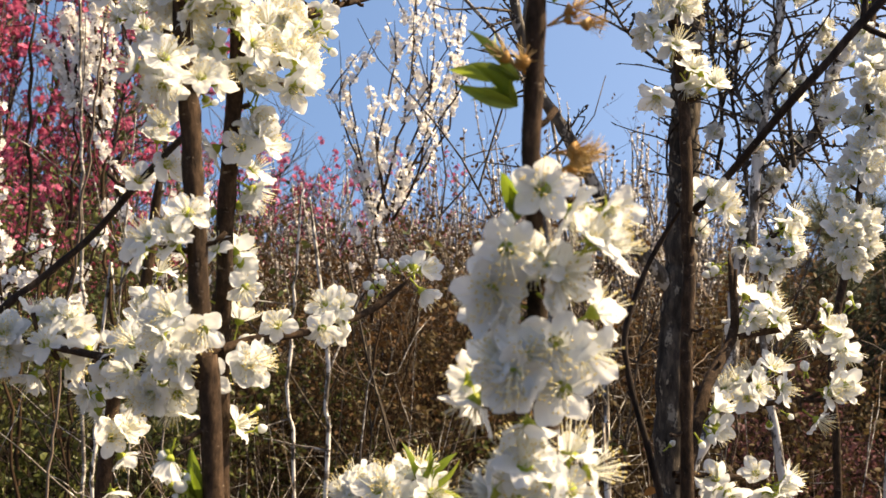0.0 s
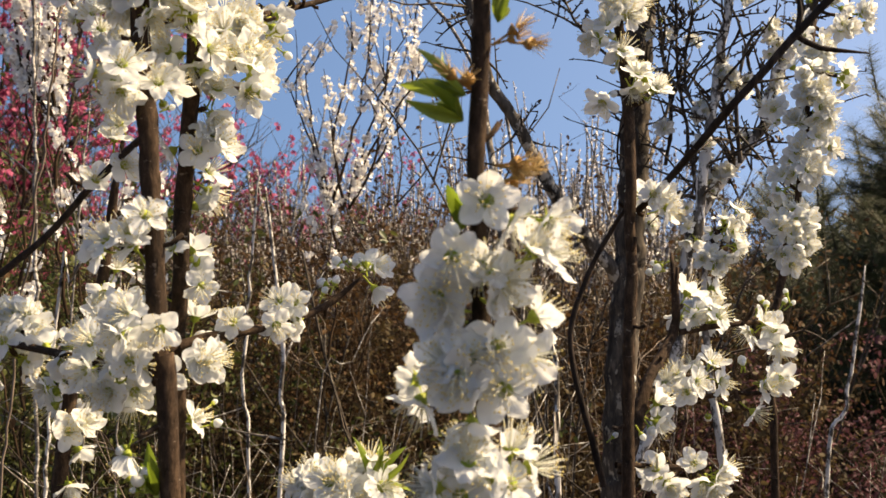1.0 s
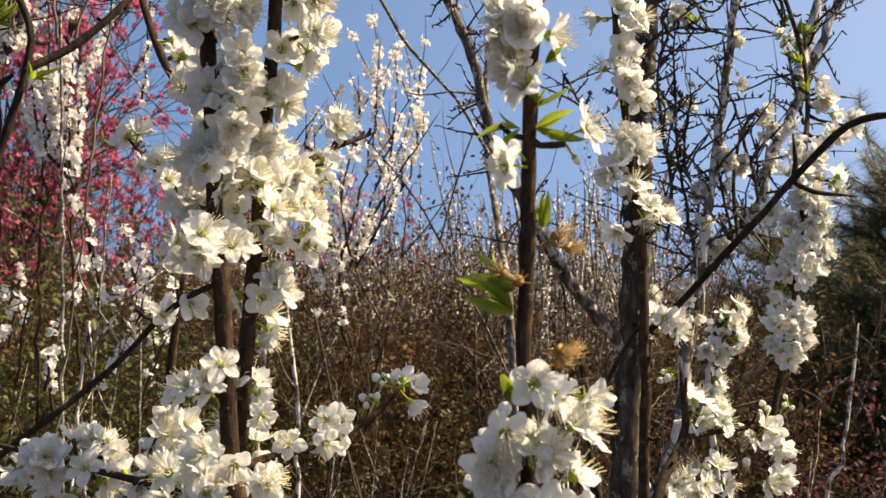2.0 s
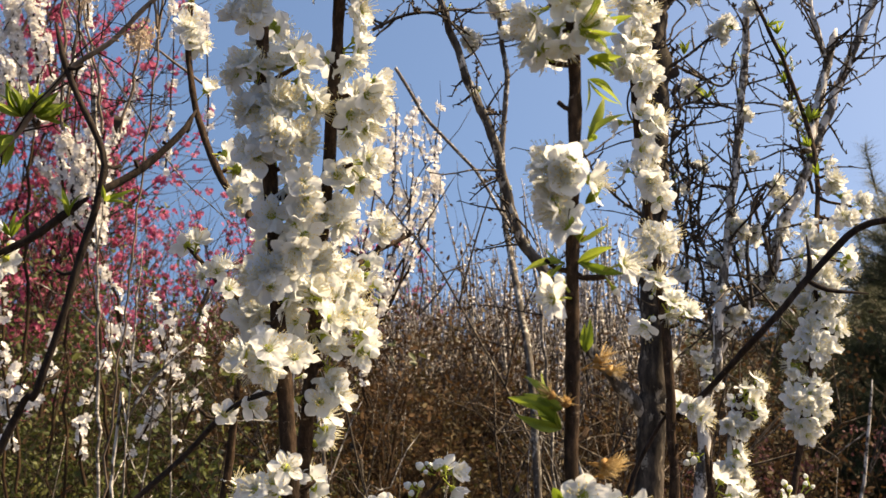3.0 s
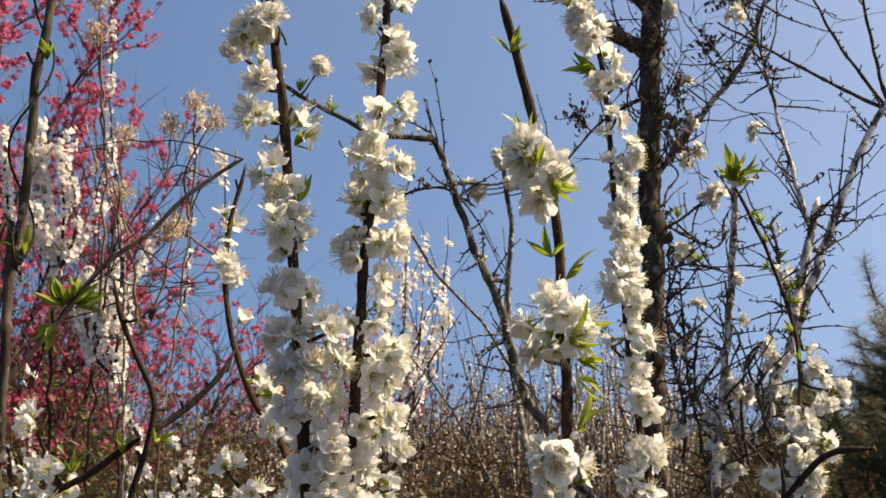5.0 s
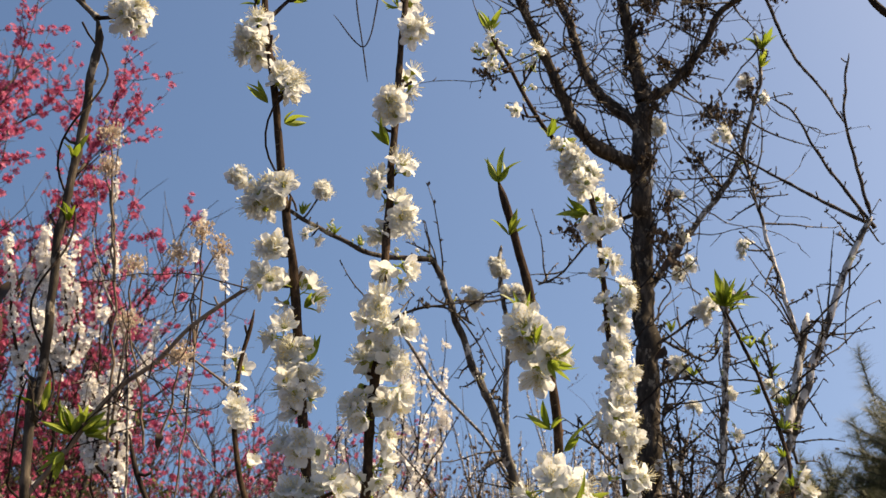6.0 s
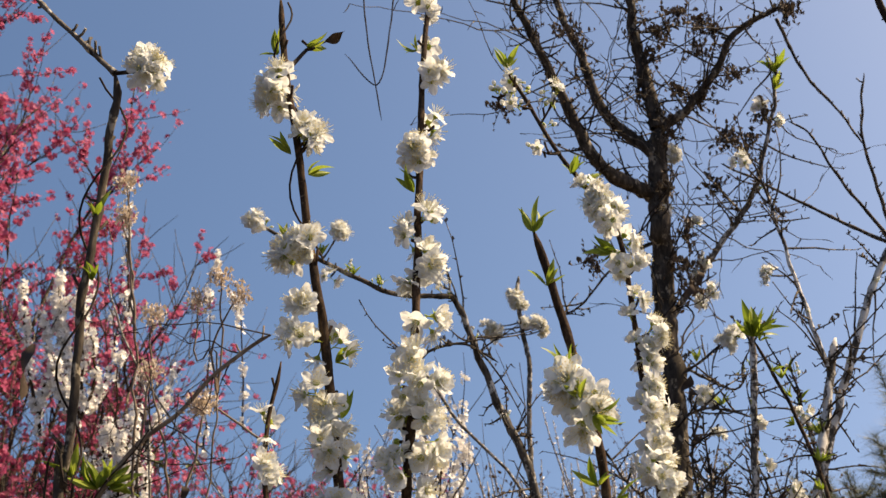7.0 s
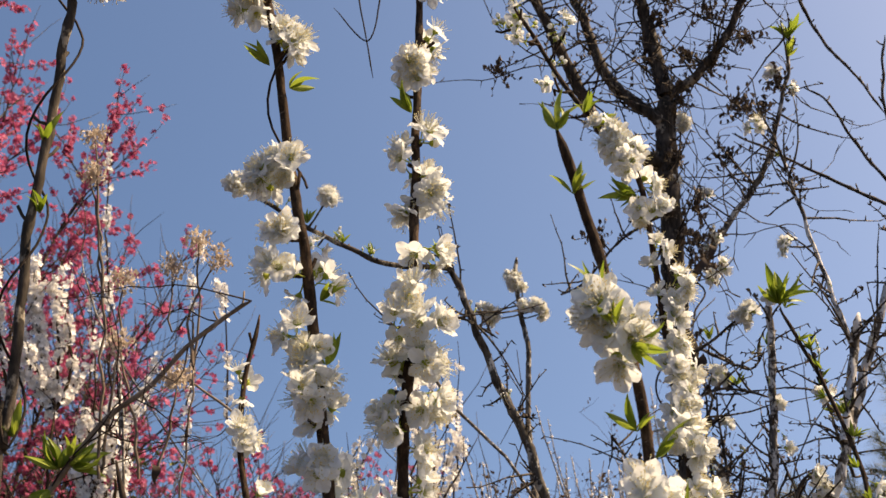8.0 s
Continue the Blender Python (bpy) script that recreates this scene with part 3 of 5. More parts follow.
right = Plum((0.14, 0.62, 0), "plum tree with a blossoming stem and short dark side twigs")
right.stem("stem", [(0.13, 0.6, -0.02), (0.138, 0.61, 0.7), (0.143, 0.62, 1.326), (0.146, 0.625, 1.435), (0.148, 0.63, 1.49), (0.149, 0.64, 1.561), (0.147, 0.67, 1.647), (0.145, 0.69, 1.731), (0.144, 0.69, 1.767), (0.146, 0.71, 1.821), (0.146, 0.72, 1.921), (0.14, 0.71, 1.996), (0.132, 0.73, 2.038), (0.11, 0.75, 2.083), (0.09, 0.77, 2.13), (0.074, 0.78, 2.175), (0.053, 0.78, 2.216)], 0.0066, 0.002, spurs=24)
right.stem("branch", [(0.143, 0.63, 1.338), (0.16, 0.65, 1.387), (0.186, 0.68, 1.421), (0.188, 0.68, 1.447), (0.188, 0.69, 1.475)], 0.0048, 0.0022, spurs=30)
right.stem("twig", [(0.19, 0.68, 1.422), (0.217, 0.68, 1.426), (0.25, 0.69, 1.428), (0.264, 0.7, 1.425)], 0.0022, 0.0016, spurs=20)
right.stem("twig", [(0.138, 0.63, 1.344), (0.168, 0.64, 1.341), (0.196, 0.65, 1.337)], 0.0022, 0.0016, spurs=20)
right.stem("twig", [(0.16, 0.65, 1.387), (0.196, 0.67, 1.38), (0.231, 0.69, 1.382)], 0.0022, 0.0016, spurs=20)
right.stem("branch", [(0.156, 0.645, 1.501), (0.166, 0.62, 1.515), (0.198, 0.58, 1.559), (0.229, 0.57, 1.595), (0.262, 0.56, 1.628), (0.289, 0.54, 1.633)], 0.0022, 0.0024, mat=BARK_DARK)
right.stem("twig", [(0.136, 0.66, 1.325), (0.12, 0.66, 1.386), (0.115, 0.66, 1.422), (0.126, 0.66, 1.459), (0.143, 0.65, 1.494), (0.154, 0.64, 1.51)], 0.0022, 0.0014, mat=BARK_DARK, spurs=14)
right.stem("twig", [(0.229, 0.57, 1.595), (0.243, 0.57, 1.588), (0.271, 0.57, 1.585)], 0.0018, 0.0012, mat=BARK_DARK)
right.stem("twig", [(0.23, 0.57, 1.596), (0.232, 0.57, 1.608), (0.231, 0.57, 1.625)], 0.0018, 0.0014, mat=BARK_DARK)
right.clumps([(0.142, 1.629, 2), (0.159, 1.633, 2), (0.133, 1.614, 2), (0.145, 1.593, 1), (0.163, 1.579, 2), (0.168, 1.569, 1), (0.131, 1.576, 1), (0.15, 1.509, 1), (0.165, 1.504, 2), (0.167, 1.493, 1)])
right.clumps([(0.154, 1.89, 2), (0.155, 1.851, 3), (0.159, 1.831, 2), (0.148, 1.801, 2), (0.157, 1.767, 3), (0.141, 1.729, 3), (0.16, 1.728, 2), (0.15, 1.71, 2), (0.153, 1.679, 3), (0.164, 1.669, 1), (0.135, 1.684, 2), (0.147, 1.629, 2), (0.141, 1.606, 1), (0.156, 1.583, 1), (0.166, 1.574, 1)])
right.clumps([(0.127, 2.045, 6), (0.139, 2.032, 5), (0.12, 2.06, 4), (0.128, 2.018, 2), (0.151, 1.996, 3), (0.13, 1.974, 2), (0.157, 1.969, 2), (0.167, 1.906, 4), (0.158, 1.896, 2), (0.151, 1.944, 2), (0.151, 1.88, 4), (0.158, 1.851, 4), (0.164, 1.835, 3), (0.146, 1.836, 3), (0.151, 1.809, 4), (0.155, 1.792, 4), (0.132, 1.778, 4), (0.157, 1.766, 3), (0.15, 1.924, 1), (0.059, 2.211, 2)])
right.clumps([(0.202, 1.443, 3), (0.209, 1.436, 2), (0.205, 1.402, 2), (0.248, 1.416, 1), (0.261, 1.412, 2), (0.241, 1.414, 1), (0.256, 1.386, 2), (0.263, 1.382, 1), (0.231, 1.367, 1), (0.198, 1.34, 2), (0.212, 1.333, 2), (0.167, 1.366, 2), (0.166, 1.328, 3), (0.191, 1.396, 2), (0.185, 1.385, 1)])
right.buds([(0.176, 1.466, 4), (0.268, 1.45, 3), (0.249, 1.437, 3), (0.211, 1.368, 2), (0.142, 1.387, 1), (0.134, 1.357, 1), (0.235, 1.401, 2), (0.146, 1.369, 1)])
for ctrl in ([(0.062, 0.78, 2.2), (0.052, 0.775, 2.19), (0.041, 0.77, 2.185)], [(0.075, 0.78, 2.172), (0.064, 0.77, 2.171), (0.052, 0.765, 2.174)], [(0.082, 0.775, 2.152), (0.092, 0.77, 2.166), (0.098, 0.765, 2.183)], [(0.098, 0.76, 2.112), (0.085, 0.75, 2.108), (0.074, 0.745, 2.112)]):
    right.stem("twig", ctrl, 0.0013, 0.0009, spurs=150)
right.buds([(0.041, 2.186, 5), (0.046, 2.19, 4), (0.052, 2.176, 5), (0.058, 2.171, 4), (0.097, 2.181, 5), (0.093, 2.17, 4), (0.075, 2.112, 4), (0.07, 2.2, 3), (0.086, 2.15, 4)], 0.007)
right.clumps([(0.099, 2.186, 2), (0.046, 2.178, 1), (0.073, 2.106, 1)], 0.7)
right.leaves([(0.051, 2.23, 7, 0, 1), (0.104, 2.084, 3, 0.3, 0.8), (0.125, 1.986, 2, -0.8, 0.2), (0.103, 1.982, 3, -0.8, 0.2), (0.115, 2.071, 2, 0.6, 0.5)], 1.25)

column = Plum((0.31, 0.82, 0), "plum tree with a pale stem and a column of white blossom")
column.stem("stem", [(0.3, 0.8, -0.02), (0.3, 0.81, 0.7), (0.303, 0.82, 1.282), (0.304, 0.83, 1.398), (0.325, 0.845, 1.481), (0.344, 0.86, 1.557), (0.354, 0.87, 1.631), (0.384, 0.93, 1.722), (0.388, 0.96, 1.782), (0.375, 0.99, 1.867), (0.353, 1.01, 1.942)], 0.0055, 0.002, spurs=22)
column.stem("branch", [(0.288, 0.9, 1.277), (0.276, 0.9, 1.365), (0.27, 0.9, 1.427), (0.273, 0.9, 1.479), (0.28, 0.9, 1.497)], 0.0042, 0.002, mat=BARK_SPOT, spurs=30)
column.clumps([(0.269, 1.469, 3), (0.277, 1.448, 3), (0.268, 1.431, 3), (0.276, 1.419, 2), (0.281, 1.463, 2)], deep=0.012)
column.clumps([(0.365, 1.641, 2), (0.39, 1.627, 3), (0.348, 1.607, 3), (0.363, 1.597, 3), (0.334, 1.581, 3), (0.358, 1.571, 3), (0.368, 1.564, 2), (0.344, 1.552, 3), (0.353, 1.538, 3), (0.32, 1.538, 3), (0.328, 1.509, 3), (0.342, 1.504, 3), (0.309, 1.499, 3), (0.295, 1.499, 2), (0.328, 1.485, 3), (0.318, 1.478, 3), (0.295, 1.481, 2), (0.347, 1.485, 2), (0.304, 1.511, 2), (0.283, 1.509, 2), (0.334, 1.538, 2), (0.329, 1.562, 2)])
column.clumps([(0.405, 1.702, 3), (0.416, 1.683, 3), (0.4, 1.721, 2), (0.36, 1.642, 3), (0.399, 1.746, 1), (0.35, 1.66, 2), (0.35, 1.613, 3), (0.366, 1.595, 3), (0.316, 1.597, 3), (0.397, 1.671, 2), (0.361, 1.684, 1), (0.336, 1.625, 2)])
column.leaves([(0.36, 1.942, 2, 0.5, 0.6), (0.391, 1.789, 2, -0.4, 0.7), (0.414, 1.788, 4, 0.4, 1), (0.382, 1.867, 2, -0.5, 0.5), (0.391, 1.895, 4, 0.1, 1), (0.385, 1.756, 3, -0.4, 0.6), (0.372, 1.833, 3, -0.6, 0.6), (0.384, 1.722, 3, -0.5, 0.6), (0.364, 1.902, 2, 0.6, 0.5)], 0.8)
column.leaves([(0.349, 1.975, 8, 0, 1), (0.352, 1.971, 4, 0.5, 0.6)], 2.1)

# ---- the old tree behind them ----
old = Plum((0.3, 1.4, 0), "old grey plum tree with lichen and withered leaves", BARK_GREY)
old.stem("trunk", [(0.28, 1.4, -0.03), (0.29, 1.4, 0.6), (0.294, 1.4, 1.201), (0.313, 1.4, 1.499), (0.32, 1.4, 1.62), (0.323, 1.4, 1.697), (0.339, 1.42, 1.881), (0.348, 1.43, 1.978), (0.35, 1.45, 2.032), (0.363, 1.46, 2.181), (0.363, 1.44, 2.221), (0.369, 1.46, 2.283), (0.387, 1.47, 2.414)], 0.026, 0.017, sides=14, knots=0.17, swell=0.04, crook=0.004, spurs=10)
for ctrl, r0, r1, skin in (([(0.364, 1.46, 2.284), (0.265, 1.42, 2.338), (0.215, 1.4, 2.448), (0.157, 1.38, 2.593), (0.123, 1.36, 2.672)], 0.013, 0.005, BARK_GREY), ([(0.374, 1.46, 2.362), (0.301, 1.5, 2.465), (0.275, 1.52, 2.59), (0.254, 1.54, 2.672), (0.226, 1.56, 2.808)], 0.011, 0.005, BARK_GREY), ([(0.387, 1.47, 2.414), (0.378, 1.48, 2.529), (0.368, 1.48, 2.621), (0.375, 1.48, 2.751)], 0.014, 0.006, BARK_GREY),
                           ([(0.391, 1.47, 2.415), (0.443, 1.45, 2.445), (0.494, 1.42, 2.504), (0.526, 1.4, 2.558), (0.612, 1.38, 2.597)], 0.009, 0.004, BARK_GREY), ([(0.367, 1.46, 2.072), (0.472, 1.5, 2.196), (0.549, 1.51, 2.289), (0.584, 1.51, 2.373), (0.622, 1.51, 2.483), (0.633, 1.51, 2.551)], 0.0062, 0.0026, BARK_LICHEN), ([(0.297, 1.4, 1.452), (0.258, 1.38, 1.499), (0.206, 1.35, 1.56), (0.152, 1.33, 1.654), (0.112, 1.32, 1.718), (0.086, 1.31, 1.831), (0.048, 1.3, 1.928), (0.011, 1.3, 2.047), (-0.011, 1.28, 2.099)], 0.0095, 0.0045, BARK_LICHEN),
                           ([(-0.009, 1.28, 2.088), (-0.093, 1.24, 2.088), (-0.142, 1.23, 2.11), (-0.199, 1.23, 2.144), (-0.252, 1.2, 2.174), (-0.299, 1.19, 2.2)], 0.0042, 0.0024, BARK_GREY), ([(0.306, 1.35, 1.211), (0.358, 1.35, 1.331), (0.387, 1.35, 1.521), (0.478, 1.35, 1.652), (0.49, 1.35, 1.698), (0.542, 1.36, 1.798), (0.585, 1.37, 1.893), (0.613, 1.38, 1.946), (0.639, 1.38, 2), (0.677, 1.39, 2.074), (0.737, 1.4, 2.169)], 0.0096, 0.005, BARK_SPOT)):
    old.stem("branch", ctrl, r0, r1, skin, sides=9, knots=0.05, swell=0.2, crook=0.004, spurs=40)
for ctrl, r0, r1 in (([(0.376, 1.3, 1.499), (0.389, 1.3, 1.616), (0.418, 1.31, 1.777), (0.44, 1.31, 1.934), (0.449, 1.31, 2.021)], 0.0068, 0.005), ([(0.5, 1.25, 1.806), (0.535, 1.28, 1.892), (0.571, 1.3, 1.989)], 0.008, 0.005), ([(0.544, 1.28, 1.943), (0.531, 1.3, 2.052), (0.518, 1.32, 2.176), (0.513, 1.33, 2.235), (0.512, 1.34, 2.258)], 0.004, 0.002)):
    old.stem("branch", ctrl, r0, r1, mat=BARK_SPOT, sides=8, knots=0.04, swell=0.25, crook=0.003, spurs=16)
for ctrl in ([(0.352, 1.36, 1.602), (0.358, 1.35, 1.673), (0.341, 1.33, 1.757), (0.337, 1.33, 1.836), (0.361, 1.32, 1.905)], [(0.339, 1.41, 1.892), (0.38, 1.38, 1.905), (0.417, 1.35, 1.893), (0.437, 1.32, 1.878)], [(0.344, 1.42, 1.961), (0.38, 1.4, 1.978), (0.414, 1.38, 2.001), (0.444, 1.36, 2.016)], [(0.398, 1.3, 1.647), (0.375, 1.32, 1.681), (0.371, 1.33, 1.739), (0.386, 1.34, 1.798)], [(0.548, 1.36, 1.765), (0.532, 1.36, 1.841), (0.52, 1.36, 1.927), (0.516, 1.36, 1.961)], [(0.334, 1.42, 1.732), (0.296, 1.44, 1.761), (0.26, 1.45, 1.799), (0.224, 1.46, 1.863)], [(0.367, 1.46, 2.211), (0.289, 1.5, 2.177), (0.227, 1.53, 2.117), (0.188, 1.55, 2.103)], [(0.35, 1.45, 1.994), (0.39, 1.42, 1.963), (0.436, 1.4, 1.934), (0.457, 1.38, 1.961)], [(-0.08, 1.28, 1.99), (-0.04, 1.28, 2.01), (0.009, 1.29, 2.015), (0.053, 1.3, 1.986)], [(0.484, 1.34, 1.624), (0.463, 1.33, 1.697), (0.45, 1.33, 1.754), (0.443, 1.33, 1.775)], [(0.459, 1.33, 1.705), (0.481, 1.33, 1.733), (0.488, 1.33, 1.749)], [(0.387, 1.32, 1.537), (0.378, 1.34, 1.626), (0.37, 1.36, 1.726), (0.37, 1.37, 1.82), (0.373, 1.38, 1.899)], [(0.416, 1.31, 1.616), (0.427, 1.31, 1.6), (0.413, 1.31, 1.68), (0.407, 1.31, 1.704)]):
    old.stem("twig", ctrl, 0.0024, 0.0015, sides=6, knots=0.025, swell=0.5, crook=0.003, spurs=80)
corner = Plum((0.95, 1.05, 0), "knobbly dark plum branch reaching in from the side", BARK_DARK)
corner.stem("branch", [(0.95, 1.05, -0.02), (1.0, 1.05, 1.2), (0.82, 1.03, 1.9), (0.671, 1, 2.275), (0.609, 1, 2.347), (0.593, 1, 2.373), (0.581, 1, 2.445)], 0.014, 0.0045, sides=9, spurs=60)
for ctrl in ([(0.625, 1.45, 2.607), (0.651, 1.44, 2.499), (0.703, 1.43, 2.404), (0.727, 1.42, 2.34)], [(0.742, 1.4, 2.149), (0.67, 1.42, 2.291), (0.646, 1.43, 2.365), (0.611, 1.44, 2.403)], [(0.725, 1.4, 2.16), (0.633, 1.45, 2.242), (0.553, 1.48, 2.31), (0.499, 1.5, 2.353)], [(0.738, 1.4, 2.174), (0.714, 1.38, 2.274), (0.7, 1.36, 2.348), (0.717, 1.35, 2.446)]):
    old.stem("branch", ctrl, 0.0032, 0.0016, sides=6, knots=0.04, swell=0.3, crook=0.003, spurs=45)
old.stem("branch", [(0.432, 1.3, 1.599), (0.428, 1.3, 1.679), (0.444, 1.3, 1.751), (0.474, 1.3, 1.778)], 0.003, 0.0018, sides=6, spurs=60)
old.stem("branch", [(0.431, 1.3, 1.695), (0.416, 1.3, 1.719), (0.4, 1.29, 1.738)], 0.003, 0.0018, sides=6, spurs=60)
old.stem("branch", [(0.327, 1.42, 1.578), (0.397, 1.6, 1.663), (0.511, 1.9, 1.811), (0.572, 2.06, 1.878), (0.587, 2.08, 1.907)], 0.0035, 0.0018, sides=6, spurs=30)
old.clumps([(0.588, 1.93, 9)], deep=0.004, on=-1)
old.clumps([(-0.167, 2.191, 9), (-0.291, 2.195, 7), (-0.192, 2.109, 2)], deep=0.006, on=7)
old.clumps([(0.411, 2.358, 9), (0.473, 2.299, 4), (0.444, 2.111, 4), (0.58, 2.463, 3), (0.622, 2.432, 2), (0.439, 2.177, 2), (0.45, 2.018, 3), (0.371, 2.257, 2)])
old.clumps([(0.421, 2.14, 3), (0.419, 2.088, 4), (0.48, 2.093, 5), (0.426, 2.004, 4), (0.432, 2.242, 4)], deep=0.01)
old.clumps([(0.409, 1.717, 4), (0.401, 1.578, 4), (0.345, 1.528, 5), (0.361, 1.511, 3), (0.402, 1.573, 3), (0.341, 1.651, 2), (0.385, 1.665, 3), (0.433, 2.02, 6), (0.419, 2.012, 3), (0.379, 1.934, 4), (0.385, 1.929, 2), (0.416, 1.679, 3), (0.349, 1.545, 3), (0.397, 1.624, 2), (0.335, 1.764, 2), (0.441, 1.877, 2)], deep=0.02)
old.clumps([(0.478, 1.749, 4), (0.498, 1.706, 3), (0.452, 1.699, 3), (0.419, 1.709, 4), (0.418, 1.592, 4), (0.464, 1.766, 3), (0.456, 1.632, 3), (0.509, 1.884, 2), (0.439, 1.808, 2)], deep=0.02)
old.leaves([(0.517, 1.948, 3, 0.2, 1), (0.537, 1.858, 3, -0.5, 0.6), (0.498, 1.85, 3, -0.4, 0.8), (0.38, 1.982, 3, -0.3, 0.8), (0.476, 1.983, 2, 0.3, 0.8), (0.518, 1.901, 2, 0.6, 0.6), (0.401, 1.907, 2, 0.1, 1), (0.543, 1.815, 3, 0.4, 0.7)], 1.1)
old.buds([(0.517, 1.948, 6), (0.537, 1.866, 5), (0.498, 1.85, 4), (0.405, 1.744, 4), (0.435, 1.908, 4), (0.343, 1.797, 3), (0.454, 1.958, 4), (0.386, 1.798, 4), (0.541, 1.79, 4), (0.427, 1.825, 4)], 0.012)

old.buds([(-0.299, 2.2, 4), (-0.27, 2.19, 3), (-0.23, 2.17, 4), (-0.16, 2.13, 4), (-0.12, 2.1, 3), (-0.06, 2.09, 4), (-0.02, 2.09, 3), (0.02, 2.03, 3), (0.06, 1.9, 3), (0.1, 1.77, 3)], 0.008)
old.leaves([(-0.2, 2.15, 4, 0.1, 1), (-0.152, 2.118, 5, 0.3, 1), (-0.115, 2.1, 4, 0.2, 0.9), (-0.25, 2.176, 3, -0.2, 0.8)], 0.9, on=7)
old.leaves([(0.627, 2.528, 7, 0, 1), (0.616, 2.494, 3, 0.4, 0.8)], 1.9, on=5)
# opening bud tufts along the upright branches
for line in old.stems[6:12]:
    for q in line[10::9]:
        if q.z > 1.6 and rnd.random() < 0.6:
            d = (ball_dir() + Vector((0, -0.2, 0.6))).normalized()
            for k in range(3):
                old.set("leaf", rnd.choice(LEAVES), facing(q, (d + ball_dir() * 0.6).normalized(), rnd.uniform(0, 360), rnd.uniform(0.4, 0.75)))
            old.set("bud", rnd.choice(BUDS), facing(q, (d + ball_dir() * 0.4).normalized(), 0, rnd.uniform(0.8, 1.1)))
back = Plum((0.17, 1.6, 0), "thin plum tree with few blossoms among bare twigs", BARK_LICHEN)
back.stem("stem", [(0.17, 1.55, -0.02), (0.165, 1.57, 0.8), (0.161, 1.6, 1.442), (0.153, 1.7, 1.633), (0.141, 1.8, 1.795), (0.146, 1.85, 1.933), (0.159, 1.85, 2.068), (0.157, 1.87, 2.107), (0.148, 1.87, 2.212), (0.156, 1.88, 2.263)], 0.0098, 0.0045, spurs=18)
back.clumps([(0.142, 2.212, 9), (0.15, 2.2, 7), (0.138, 2.224, 6), (0.082, 2.146, 9), (0.091, 2.137, 6), (0.075, 2.152, 6), (0.194, 2.153, 9), (0.186, 2.162, 6), (0.2, 2.144, 5), (0.166, 2.16, 4)])

# ---- the stems on the other side ----
dark = Plum((-0.6, 0.66, 0), "dark forked plum branch with few blossoms and young leaves", BARK_DARK)
dark.stem("stem", [(-0.6, 0.66, -0.02), (-0.43, 0.6, 1.22), (-0.3, 0.56, 1.504), (-0.277, 0.55, 1.534), (-0.254, 0.545, 1.6), (-0.237, 0.545, 1.66), (-0.235, 0.545, 1.686), (-0.256, 0.55, 1.733), (-0.262, 0.55, 1.751), (-0.267, 0.55, 1.774)], 0.0055, 0.002, spurs=14)
dark.stem("branch", [(-0.237, 0.545, 1.66), (-0.215, 0.56, 1.677), (-0.191, 0.57, 1.701), (-0.182, 0.58, 1.721)], 0.0028, 0.002, spurs=24)
dark.stem("branch", [(-0.342, 0.56, 1.603), (-0.3, 0.55, 1.623), (-0.276, 0.55, 1.636), (-0.244, 0.545, 1.657)], 0.0022, 0.003, spurs=24)
dark.clumps([(-0.313, 1.641, 3), (-0.314, 1.622, 3), (-0.321, 1.672, 2), (-0.325, 1.591, 2), (-0.305, 1.627, 1)])
dark.leaves([(-0.303, 1.652, 4, 0, 1), (-0.314, 1.61, 3, -0.2, -0.8), (-0.256, 1.645, 3, -0.2, 0.6), (-0.231, 1.654, 2, 0.3, 0.5)])
grey = Plum((-0.7, 1.05, 0), "grey plum branch reaching sideways with leaf tufts", BARK_TAN)
grey.stem("branch", [(-0.7, 1.05, -0.02), (-0.72, 1.04, 1.2), (-0.563, 1.02, 1.706), (-0.526, 1.02, 1.731), (-0.469, 1.02, 1.795), (-0.414, 1.02, 1.865), (-0.36, 1.02, 1.904), (-0.319, 1.02, 1.946), (-0.266, 1.02, 1.983), (-0.244, 1, 1.988)], 0.0095, 0.0024, spurs=26)
grey.leaves([(-0.467, 1.829, 6, 0.3, 0.8), (-0.448, 1.822, 6, 0.6, 0.5), (-0.467, 1.797, 4, -0.3, -0.5), (-0.48, 1.836, 4, -0.5, 0.6), (-0.441, 1.816, 4, 0.8, 0.1)], 2.0)
vined = Plum((-0.36, 0.56, 0), "grey plum stem with one blossom cluster on top", BARK_GREY)
vined.stem("stem", [(-0.37, 0.56, -0.02), (-0.36, 0.555, 0.9), (-0.345, 0.55, 1.745), (-0.341, 0.55, 1.787), (-0.335, 0.55, 1.847), (-0.331, 0.55, 1.923), (-0.323, 0.55, 1.98), (-0.315, 0.55, 2.033), (-0.307, 0.55, 2.093), (-0.307, 0.55, 2.13)], 0.005, 0.0032, mat=BARK_GREY, spurs=34, knots=0.022, swell=0.35, crook=0.0035)
vined.stem("branch", [(-0.307, 0.55, 2.13), (-0.353, 0.56, 2.181), (-0.382, 0.57, 2.216), (-0.402, 0.58, 2.251)], 0.0025, 0.0018, mat=BARK_LICHEN, spurs=95, knots=0.012, swell=0.4)
vined.stem("branch", [(-0.307, 0.55, 2.13), (-0.291, 0.545, 2.128), (-0.277, 0.54, 2.126)], 0.0019, 0.0015, mat=BARK_DARK, spurs=60)
vined.clumps([(-0.274, 2.136, 8), (-0.269, 2.125, 4)], deep=0.004)
vined.leaves([(-0.321, 2.001, 2, 0.1, 1), (-0.313, 1.946, 3, 0.2, 0.9), (-0.312, 1.789, 6, 0, 1)])

